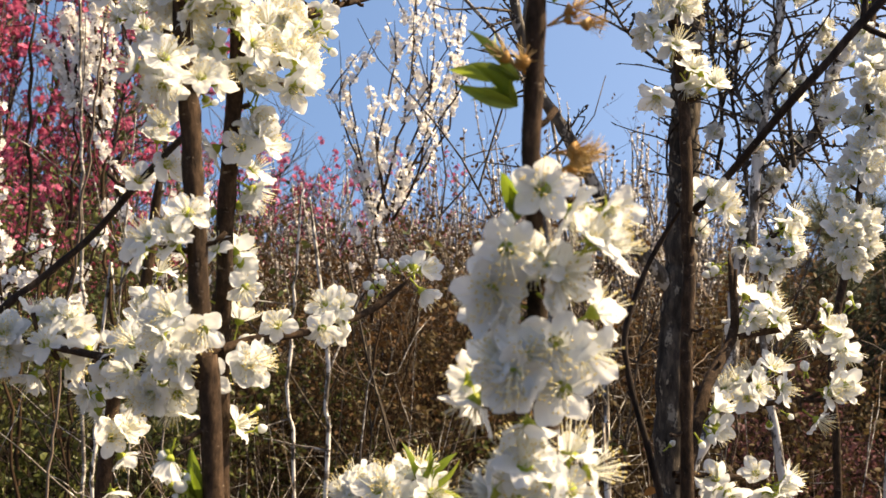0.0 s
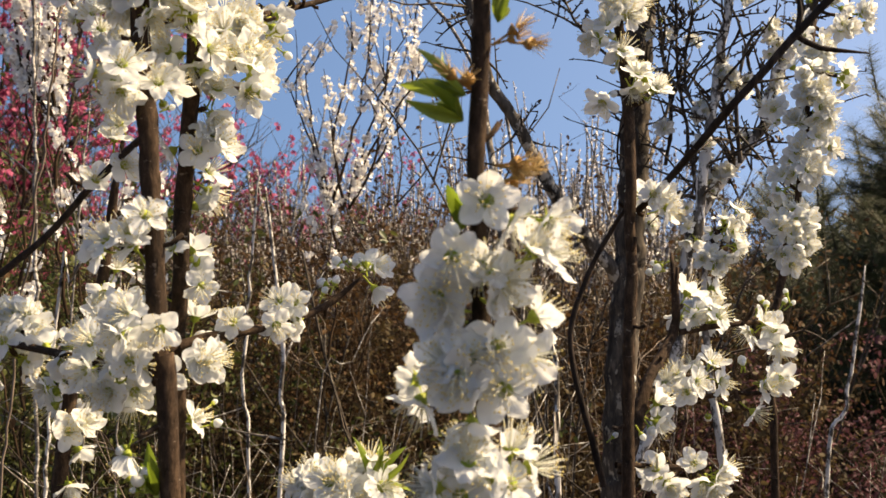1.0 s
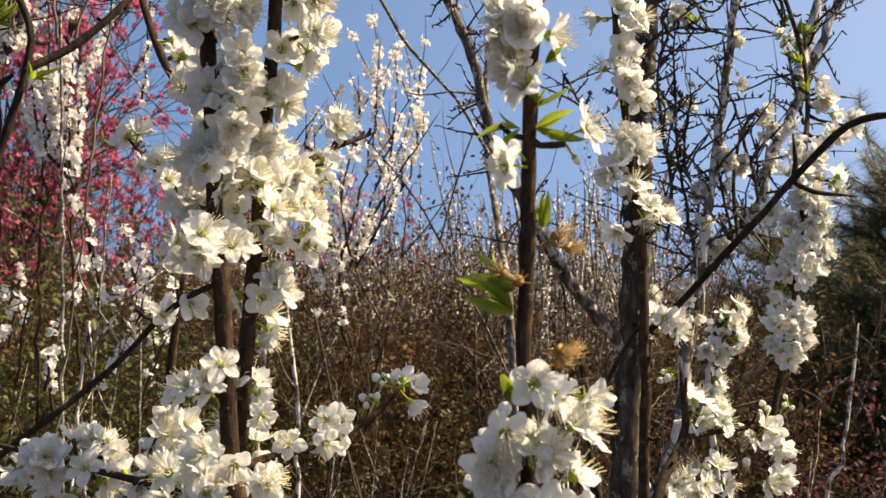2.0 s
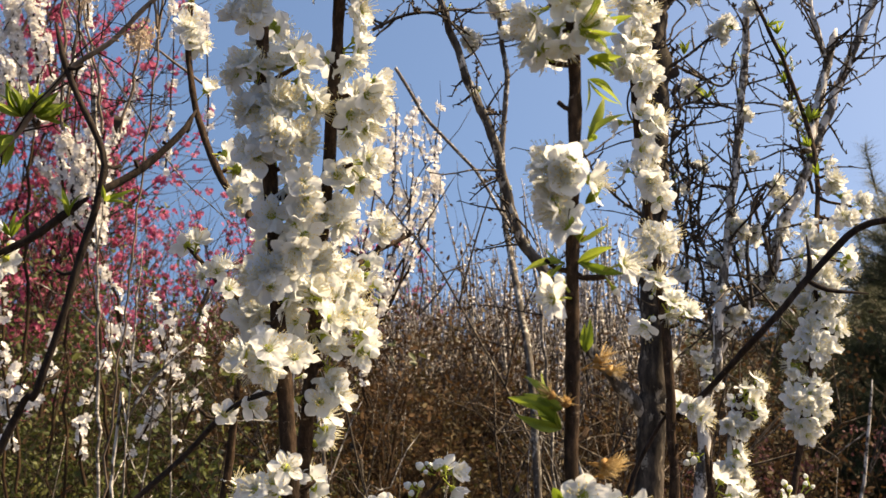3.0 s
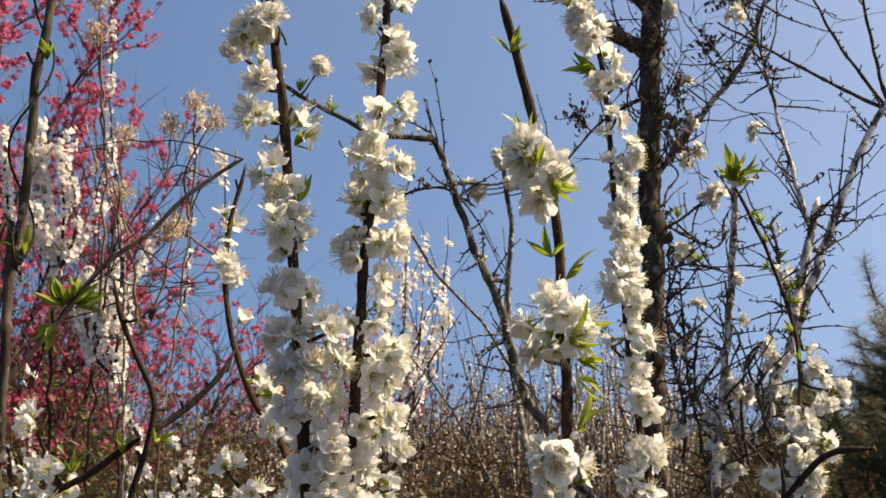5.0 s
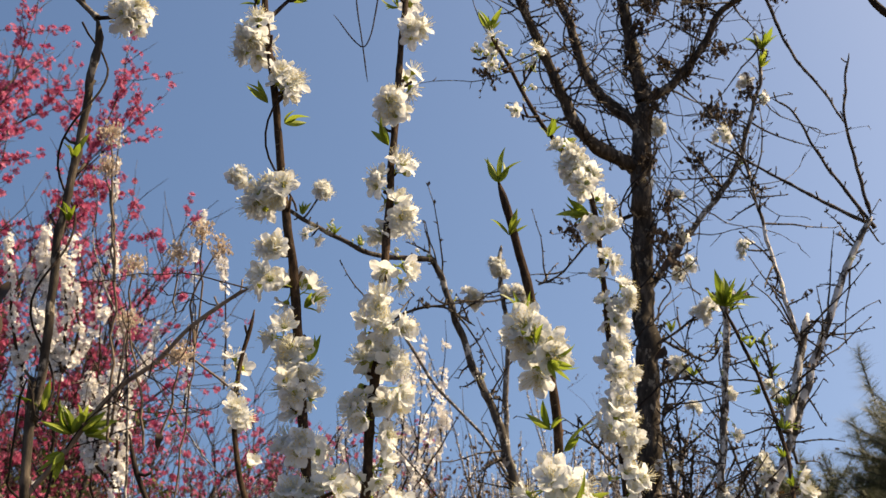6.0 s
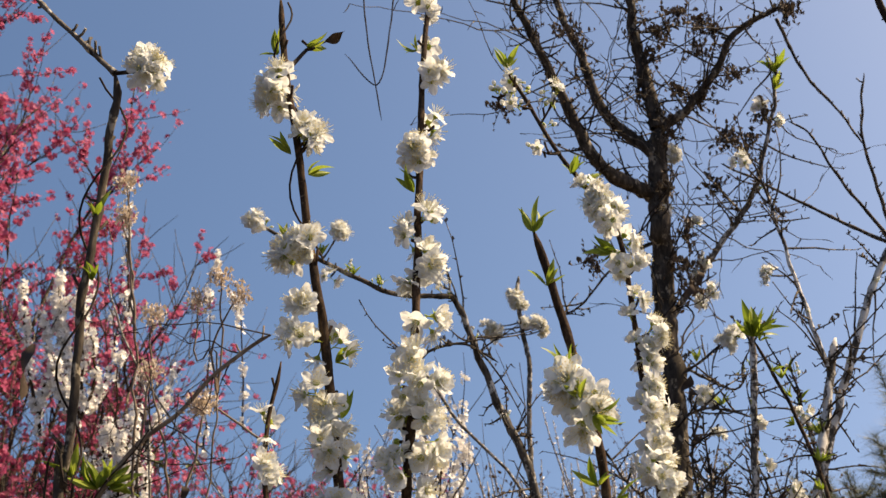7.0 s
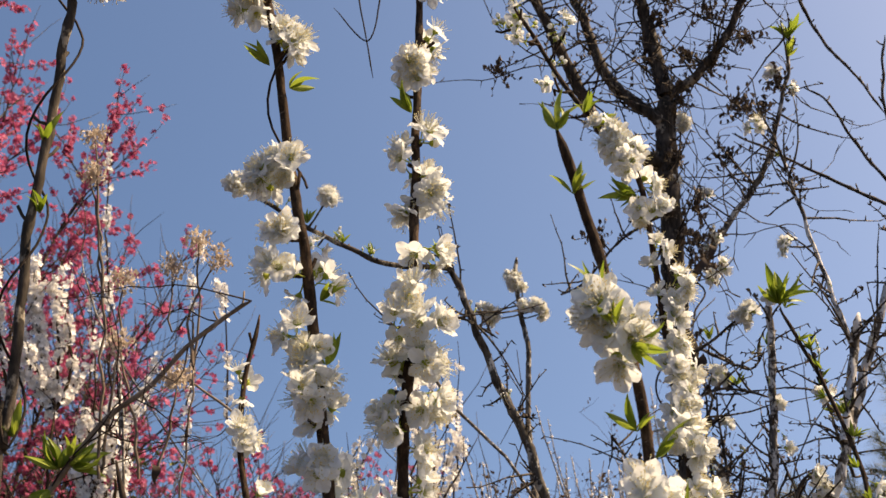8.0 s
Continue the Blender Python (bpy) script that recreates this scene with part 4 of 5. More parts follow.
# ---- farther trees and shrubs ----
def little_flower(s, p, d, size, slot=0):
    """A small cupped five-petalled flower."""
    m = facing(p, d, rnd.uniform(0, 72), size)
    verts, faces = [(0, 0, 0)], []
    for k in range(5):
        a = radians(72 * k)
        for da, r, h in ((-0.56, 0.36, 0.16), (-0.3, 0.52, 0.22), (0.3, 0.52, 0.22), (0.56, 0.36, 0.16)):
            verts.append((r * math.cos(a + da), r * math.sin(a + da), h))
        b = 1 + 4 * k
        faces.append((0, b, b + 1, b + 2, b + 3))
    s.add(verts, faces, m, slot)


def bough(s, p, d, length, r, bend=0.25, sides=5, n=6, lift=0.0, slot=0):
    """One crooked tapered bough from p; returns its points."""
    pts = [Vector(p)]
    d = Vector(d).normalized()
    for i in range(n):
        d = (d + ball_dir() * bend / n * 2 + Vector((0, 0, lift / n))).normalized()
        pts.append(pts[-1] + d * length / n)
    s.tube(pts, [r * (1 - 0.65 * i / n) for i in range(n + 1)], sides, slot)
    return pts


def wand_shrub(base, label, root, wands, thick=0.005, flower=0.017, per_m=600, bare=0.08, side=0.13):
    """A shrub of upright wands set all along with small white flowers."""
    base = Vector(base)
    ob = thing("blossom_shrub", base, label, "shrub", "white blossom shrubs")
    flowers = Shape()
    s, pts = limb(root + [wands[0][0]], thick * 0.85, thick * 0.8, step=0.05, sides=6, knots=0.09, crook=0.022)
    part("stem", s.mesh("stem", BARK_BROWN, origin=base), ob)
    for ctrl in wands:
        s, pts = limb(ctrl, thick, thick * 0.45, step=0.03, sides=5, knots=0.06, crook=0.011)
        part("branch", s.mesh("branch", BARK_BROWN, origin=base), ob)
        lines = [pts]
        twig = Shape()
        for k in range(int(len(pts) * side)):
            q = rnd.choice(pts)
            lines.append(bough(twig, q, ball_dir() * 0.5 + Vector((0, 0, 1)), rnd.uniform(0.06, 0.2), 0.0022, 0.3, 4, 4))
        if twig.v:
            part("twig", twig.mesh("twig", BARK_BROWN, origin=base), ob, stuff=True)
        for line in lines:
            for a, b in zip(line, line[1:]):
                if rnd.random() < bare:
                    continue
                for k in range(max(1, round((b - a).length * per_m / 9))):
                    c = a.lerp(b, rnd.random()) + ball_dir() * 0.004
                    run = (b - a).normalized() * rnd.uniform(0.008, 0.024)
                    for j in range(rnd.randrange(5, 12)):
                        d = (ball_dir() + Vector((0, 0, 0.25))).normalized()
                        little_flower(flowers, c + run * rnd.uniform(-1, 1) + d * rnd.uniform(0.005, 0.011), d, flower * rnd.uniform(0.75, 1.15))
    part("blossom", flowers.mesh("blossom", PETAL_SMALL, origin=base), ob, "small white blossom", stuff=True)
    return ob


wand_shrub((-0.75, 2.3, 0), "tall shrub with upright wands set with small white blossom",
           [(-0.75, 2.32, 0), (-0.72, 2.3, 1.0)], [[(-0.754, 2.3, 1.806), (-0.789, 2.3, 1.933), (-0.831, 2.3, 2.083)], [(-0.754, 2.3, 1.806), (-0.814, 2.3, 1.88), (-0.862, 2.3, 1.975)], [(-0.751, 2.3, 1.806), (-0.753, 2.28, 1.93), (-0.759, 2.28, 2.091)], [(-0.747, 2.3, 1.806), (-0.739, 2.32, 1.908), (-0.732, 2.32, 2.03)]], 0.005, 0.016, 520, 0.18)
wand_shrub((-0.95, 2.3, 0), "tall shrub with crowded white blossom wands at its top",
           [(-0.95, 2.3, 0), (-0.93, 2.3, 1.1)], [[(-0.898, 2.3, 2.084), (-0.89, 2.3, 2.234), (-0.905, 2.3, 2.401)], [(-0.911, 2.3, 2.084), (-0.953, 2.3, 2.166), (-0.995, 2.3, 2.36)], [(-0.904, 2.3, 2.084), (-0.931, 2.3, 2.235), (-0.972, 2.3, 2.402)], [(-0.891, 2.3, 2.084), (-0.86, 2.3, 2.179), (-0.877, 2.3, 2.331)], [(-0.985, 2.3, 2.05), (-1.022, 2.3, 2.222), (-1.044, 2.3, 2.432)], [(-0.92, 2.3, 2.12), (-0.937, 2.3, 2.294), (-0.956, 2.3, 2.454)], [(-0.992, 2.3, 2.06), (-0.992, 2.3, 2.106), (-0.954, 2.3, 2.269)]], 0.005, 0.016, 520, 0.18)
wand_shrub((-0.7, 2.45, 0), "slender shrub with thin wands of white blossom",
           [(-0.72, 2.42, 0), (-0.7, 2.4, 1.2)], [[(-0.833, 2.4, 1.899), (-0.834, 2.4, 2.151), (-0.851, 2.4, 2.387)], [(-0.84, 2.4, 1.9), (-0.786, 2.4, 2.034), (-0.774, 2.4, 2.234)], [(-0.617, 2.4, 1.995), (-0.601, 2.4, 2.222), (-0.597, 2.4, 2.431)], [(-0.518, 2.4, 2.044), (-0.515, 2.4, 2.217), (-0.521, 2.4, 2.396)], [(-0.804, 2.4, 2.354), (-0.814, 2.4, 2.538), (-0.806, 2.4, 2.759)]], 0.003, 0.015, 200, 0.3)
wand_shrub((-0.2, 2.35, 0), "open shrub with long white blossom wands against the sky",
           [(-0.2, 2.33, 0), (-0.2, 2.32, 0.9)], [[(-0.14, 2.3, 1.424), (-0.153, 2.3, 1.601), (-0.2, 2.3, 1.816), (-0.209, 2.3, 1.931)], [(-0.153, 2.3, 1.601), (-0.102, 2.3, 1.778), (-0.069, 2.3, 1.944), (-0.06, 2.3, 2.072)], [(-0.13, 2.35, 1.603), (-0.091, 2.35, 1.719), (-0.025, 2.35, 1.914), (0.024, 2.35, 2.019)], [(-0.104, 2.35, 1.667), (-0.039, 2.35, 1.784), (0.039, 2.35, 1.901), (0.081, 2.35, 1.967)], [(-0.125, 2.25, 1.623), (-0.143, 2.25, 1.748), (-0.118, 2.25, 1.872), (-0.099, 2.25, 1.972)], [(-0.153, 2.3, 1.588), (-0.184, 2.3, 1.715), (-0.228, 2.3, 1.829), (-0.253, 2.3, 1.88)], [(-0.106, 2.4, 1.631), (-0.026, 2.4, 1.763), (0.021, 2.4, 1.856), (0.035, 2.4, 2.083)], [(-0.115, 2.3, 1.601), (-0.058, 2.3, 1.702), (-0.038, 2.3, 1.829), (-0.018, 2.3, 2.021)]], 0.0035, 0.0145, 150, 0.5, 0.5)
wand_shrub((-0.82, 2.3, 0), "shrub with a fan of crowded white blossom wands",
           [(-0.84, 2.32, 0), (-0.82, 2.3, 1.2)], [[(-0.813, 2.3, 1.86), (-0.863, 2.3, 1.977), (-0.892, 2.3, 2.033)], [(-0.813, 2.3, 1.86), (-0.802, 2.3, 1.973), (-0.79, 2.3, 2.04)], [(-0.811, 2.3, 1.86), (-0.775, 2.3, 1.985), (-0.756, 2.3, 2.052)], [(-0.813, 2.3, 1.86), (-0.836, 2.3, 2.002), (-0.845, 2.3, 2.064)]], 0.0045, 0.016, 480, 0.2)
wand_shrub((-0.7, 2.0, 0), "low shrub with arching sprays of white blossom",
           [(-0.75, 2.0, 0), (-0.8, 2.0, 1.0)], [[(-0.889, 2, 1.661), (-0.868, 2, 1.547), (-0.838, 2, 1.473), (-0.801, 2, 1.455)], [(-0.625, 2, 1.656), (-0.599, 2, 1.564), (-0.555, 2, 1.54), (-0.519, 2, 1.614)], [(-0.521, 2, 1.517), (-0.538, 2, 1.586), (-0.547, 2, 1.666)], [(-0.775, 2, 1.438), (-0.76, 2, 1.525), (-0.739, 2, 1.634)], [(-0.844, 2, 1.437), (-0.848, 2, 1.6), (-0.85, 2, 1.7), (-0.845, 2, 1.82)], [(-0.597, 2, 1.5), (-0.614, 2, 1.633), (-0.648, 2, 1.736), (-0.671, 2, 1.816)], [(-0.536, 2, 1.48), (-0.519, 2, 1.585), (-0.502, 2, 1.653)], [(-0.846, 2, 1.437), (-0.819, 2, 1.481), (-0.786, 2, 1.547)], [(-0.685, 2, 1.3), (-0.696, 2, 1.4), (-0.669, 2, 1.455)]], 0.004, 0.017, 260, 0.4, 0.06)
wand_shrub((-0.62, 1.85, 0), "tangled shrub with many short sprays of white blossom",
           [(-0.66, 1.85, 0), (-0.64, 1.85, 0.9)], [[(-0.707, 1.85, 1.379), (-0.689, 1.85, 1.504), (-0.664, 1.85, 1.599)], [(-0.77, 1.85, 1.381), (-0.789, 1.85, 1.527), (-0.819, 1.85, 1.655), (-0.832, 1.85, 1.72)], [(-0.654, 1.85, 1.368), (-0.64, 1.85, 1.461), (-0.599, 1.85, 1.555), (-0.59, 1.85, 1.64)], [(-0.583, 1.9, 1.35), (-0.53, 1.9, 1.434), (-0.488, 1.9, 1.541), (-0.483, 1.9, 1.607)], [(-0.497, 1.9, 1.348), (-0.454, 1.9, 1.443), (-0.439, 1.9, 1.54), (-0.412, 1.9, 1.649)], [(-0.811, 1.85, 1.361), (-0.751, 1.85, 1.453), (-0.72, 1.85, 1.484)]], 0.0028, 0.0155, 170, 0.62, 0.16)


def pink_tree(base, label, height, spread, limbs, flowers_n):
    """A tree in full pink blossom: trunk, crooked limbs, twigs, and flowers in little bunches along the twigs."""
    base = Vector(base)
    ob = thing("pink_blossom_tree", base, label, "blossom tree", "pink blossom trees")
    trunk = Shape()
    stem = bough(trunk, base + Vector((0, 0, -0.05)), (0.05, 0, 1), height * 0.28, 0.06, 0.15, 9, 8)
    part("trunk", trunk.mesh("trunk", BARK_GREY, origin=base), ob)
    twigs = []
    for k in range(limbs):
        a = 2 * math.pi * k / limbs + rnd.uniform(-0.3, 0.3)
        s = Shape()
        main = bough(s, stem[-1 - (k % 3)], (math.cos(a) * spread, math.sin(a) * spread, rnd.uniform(0.8, 1.5)), height * rnd.uniform(0.62, 0.82), 0.021, 0.5, 7, 9, 0.35)
        for q in main[2:]:
            for j in range(2):
                sub = bough(s, q, (q - stem[-1]).normalized() + ball_dir() * 0.9 + Vector((0, 0, 0.3)), rnd.uniform(0.4, 0.9), 0.007, 0.7, 5, 6, 0.3)
                for w in sub[1:]:
                    for i in range(2):
                        twigs.append(bough(s, w, (w - q).normalized() + ball_dir() * 0.9, rnd.uniform(0.15, 0.42), 0.0035, 0.4, 3, 4, 0.3))
        part("limb", s.mesh("limb", BARK_GREY, origin=base), ob)
    f = Shape()
    for k in range(flowers_n):
        line = rnd.choice(twigs)
        i = rnd.randrange(len(line) - 1)
        q = line[i].lerp(line[i + 1], rnd.random())
        for j in range(rnd.choice((3, 4, 5, 6))):
            d = (ball_dir() + Vector((0, 0, 0.2))).normalized()
            little_flower(f, q + d * rnd.uniform(0.006, 0.028), d, rnd.uniform(0.024, 0.036))
    part("blossom", f.mesh("blossom", PETAL_PINK, origin=base), ob, "deep pink blossom", stuff=True)
    return ob


rnd.seed(31)
pink_tree((-3.17, 4.95, 0), "tall tree in full deep pink blossom", 4.5, 0.5, 13, 9500)
pink_tree((-2.2, 5.3, 0), "young tree in deep pink blossom", 2.9, 0.5, 9, 2000)
pink_tree((-2.9, 6.1, 0), "spreading tree in full pink blossom", 3.1, 0.55, 11, 1700)
pink_tree((-1.95, 6.9, 0), "pink blossom tree standing behind the shrubs", 2.3, 0.75, 9, 1500)
pink_tree((-0.75, 8.2, 0), "low pink blossom tree beyond the bare shrubs", 1.9, 0.8, 9, 1300)


rnd.seed(32)


def thicket(name, label, category, group, radius, height, canes, mat, leaf_mat, leaves, leaf_size, cane_r=0.004, lean=0.35, per=7):
    """A twiggy shrub: canes from the ground, branching into thin twigs, with leaves scattered on them."""
    ob = thing(name, (0, 0, 0), label, category, group)
    s, f, lines = Shape(), Shape(), []
    for k in range(canes):
        a, r = rnd.uniform(0, 6.283), radius * math.sqrt(rnd.random()) * 0.7
        p = Vector((math.cos(a) * r, math.sin(a) * r, -0.05))
        main = bough(s, p, (math.cos(a) * lean, math.sin(a) * lean, 1), height * rnd.uniform(0.7, 1.06), cane_r, 0.75, 4, 9)
        lines.append(main)
        for j in range(per):
            q = main[rnd.randrange(2, len(main))]
            t = bough(s, q, ball_dir() * 0.7 + Vector((0, 0, 0.8)), height * rnd.uniform(0.1, 0.32), cane_r * 0.5, 0.8, 3, 5)
            lines.append(t)
            for i in range(2):
                lines.append(bough(s, rnd.choice(t), ball_dir() + Vector((0, 0, 0.5)), height * rnd.uniform(0.05, 0.13), cane_r * 0.35, 0.4, 3, 3))
    part("brushwood", s.mesh("brushwood", mat), ob, stuff=True)
    for k in range(leaves):
        line = rnd.choice(lines)
        q = line[rnd.randrange(1, len(line))] + ball_dir() * 0.02
        m = facing(q, ball_dir(), rnd.uniform(0, 360), leaf_size * rnd.uniform(0.6, 1.3))
        f.add([(0, -0.1, 0), (0.3, 0.2, 0.06), (0.22, 0.7, 0.1), (0, 1, 0.0), (-0.22, 0.7, 0.1), (-0.3, 0.2, 0.06)], [(0, 1, 2, 3), (0, 3, 4, 5)], m)
    if leaves:
        part("foliage", f.mesh("foliage", leaf_mat), ob, stuff=True)
    return ob


def shoot_shrub(label, radius, canes, wands, thick=0.0047, bud=1.0, skin=BARK_WAND, low=5):
    """A bare shrub: leaning canes, each ending in a sheaf of straight pale wands with fat buds."""
    ob = thing("bare_shrub", (0, 0, 0), label, "shrub", "bare shrubs")
    f = Shape()
    for k in range(canes):
        s = Shape()
        a, r = rnd.uniform(0, 6.283), radius * math.sqrt(rnd.random()) * 0.8
        p = Vector((math.cos(a) * r, math.sin(a) * r, -0.05))
        main = bough(s, p, (math.cos(a) * 0.2, math.sin(a) * 0.2, 1), rnd.uniform(1.15, 1.55), 0.0055, 0.5, 5, 9)
        for j in range(6):
            q = main[rnd.randrange(2, len(main))]
            t = bough(s, q, ball_dir() * 0.7 + Vector((0, 0, 0.8)), rnd.uniform(0.12, 0.35), 0.0022, 0.6, 3, 5)
            for i in range(2):
                bough(s, rnd.choice(t), ball_dir() + Vector((0, 0, 0.5)), rnd.uniform(0.06, 0.18), 0.0014, 0.4, 3, 3)
        for j in range(wands):
            q = main[rnd.randrange(low, len(main))]
            line = bough(s, q, Vector((rnd.uniform(-0.3, 0.3), rnd.uniform(-0.3, 0.3), 1)), rnd.uniform(0.25, 0.6) * (1.35 if j < 2 else 0.95), thick, 0.22, 4, 6, 0.4, 1)
            for u, v in zip(line[1:], line[2:]):
                for i in range(3):
                    c = u.lerp(v, (i + rnd.random()) / 3)
                    d = ((v - u).normalized() * 0.9 + ball_dir()).normalized()
                    m = facing(c, d, 0, bud * rnd.uniform(0.007, 0.0125))
                    f.add([(0.3, 0, 0.25), (-0.15, 0.26, 0.25), (-0.15, -0.26, 0.25), (0, 0, 1.15), (0, 0, -0.1)], [(0, 1, 3), (1, 2, 3), (2, 0, 3), (1, 0, 4), (2, 1, 4), (0, 2, 4)], m)
        part("cane", s.mesh("cane", BARK_BROWN, skin), ob)
    part("bud", f.mesh("bud", BUD_PALE), ob, "pale swelling buds", stuff=True)
    return ob


def strew(ob, spots):
    """Sets the shrub at the first spot and copies at the others: x, y, turn, size."""
    x, y, turn, size = spots[0]
    for x2, y2, turn2, size2 in spots[1:]:
        c = copy_thing(ob, pose(x2, y2, 0, 0, 0, turn2))
        c.scale = (size2, size2, size2)
    ob.matrix_basis = pose(x, y, 0, 0, 0, turn)
    ob.scale = (size, size, size)


def row(x0, x1, n, y, dy, size, vary=0.12):
    """Spots for a row of shrubs from x0 to x1; they grow lower beyond the old tree."""
    spots = []
    for k in range(n):
        x = x0 + (x1 - x0) * (k + 0.5) / n + rnd.uniform(-0.12, 0.12)
        low = 0.17 * min(1, max(0, (x - 0.6) / 0.5))
        spots.append((x, y + rnd.uniform(-dy, dy), rnd.uniform(0, 360), size * (1 - low) * rnd.uniform(1 - vary, 1 + vary)))
    return spots


strew(thicket("brown_shrub", "dense withered shrub with fine russet twigs", "shrub", "russet shrubs", 0.45, 1.55, 34, BARK_BROWN, LEAF_BROWN, 6500, 0.0165, 0.0034, 0.35, 11),
      row(-0.7, 0.85, 5, 3.5, 0.15, 0.98) + row(-1.0, 1.05, 6, 4.2, 0.12, 1.04) + row(-3.8, -1.2, 6, 5.2, 0.2, 1.08) + row(-5.5, 6.5, 16, 9.0, 0.3, 1.0) + row(0.5, 3.6, 7, 6.0, 0.2, 1.34))
strew(thicket("olive_shrub", "withered shrub with olive brown leaves and fine twigs", "shrub", "olive shrubs", 0.4, 1.45, 30, BARK_BROWN, LEAF_OLIVE, 7500, 0.0165, 0.0028, 0.35, 9),
      row(-0.5, 0.75, 3, 3.25, 0.1, 0.97) + row(-0.9, 0.95, 3, 3.9, 0.15, 1.02) + row(-0.5, 0.9, 4, 2.95, 0.08, 0.82))
strew(thicket("evergreen_shrub", "low evergreen shrub with small dark leaves", "shrub", "evergreen shrubs", 0.5, 1.5, 34, BARK_DARK, LEAF_DARK, 11000, 0.0165, 0.0035, 0.35, 9),
      row(-1.75, -0.62, 4, 2.68, 0.08, 0.92) + row(-2.6, -0.75, 6, 3.1, 0.15, 0.99) + row(-3.4, -1.1, 6, 3.9, 0.2, 1.14))
strew(shoot_shrub("bare shrub with pale upright shoots", 0.55, 30, 13),
      row(-1.2, 1.6, 8, 4.8, 0.15, 0.84) + row(-1.1, 3.6, 13, 5.4, 0.2, 0.94, 0.09) + row(-1.2, 5.0, 14, 6.3, 0.3, 1.0, 0.08) + row(-5.0, 6.0, 20, 7.4, 0.3, 1.08, 0.08))
strew(shoot_shrub("open bare shrub with thick pale upright shoots", 0.5, 10, 7, 0.0064, 1.6, BARK_PALE, 8),
      row(-0.35, 0.95, 4, 4.0, 0.15, 0.97, 0.06) + row(-0.3, 1.0, 3, 4.5, 0.1, 1.02, 0.06))
strew(thicket("leafless_shrub", "open leafless shrub with crooked grey twigs", "shrub", "leafless shrubs", 0.3, 1.85, 5, BARK_GREY, LEAF_BROWN, 60, 0.014, 0.006, 0.2, 7),
      [(0.06, 2.4, 0, 0.98), (0.33, 2.3, 120, 0.98), (0.5, 2.6, 250, 1.02)])
strew(thicket("leafless_shrub", "fan of thin pale dry sticks among the evergreens", "shrub", "leafless shrubs", 0.2, 1.62, 13, BARK_PALE, LEAF_BROWN, 60, 0.012, 0.0026, 0.6, 4),
      [(-0.45, 1.95, 0, 0.97), (-0.72, 2.1, 140, 0.94)])
strew(thicket("purple_shrub", "low shrub with dull purple leaves", "shrub", "purple shrubs", 0.4, 1.0, 30, BARK_BROWN, PURPLE, 17000, 0.0125, 0.003, 0.4, 12),
      [(1.25, 2.9, 0, 1.08), (1.7, 3.0, 80, 1.14), (2.3, 3.1, 200, 1.12)])

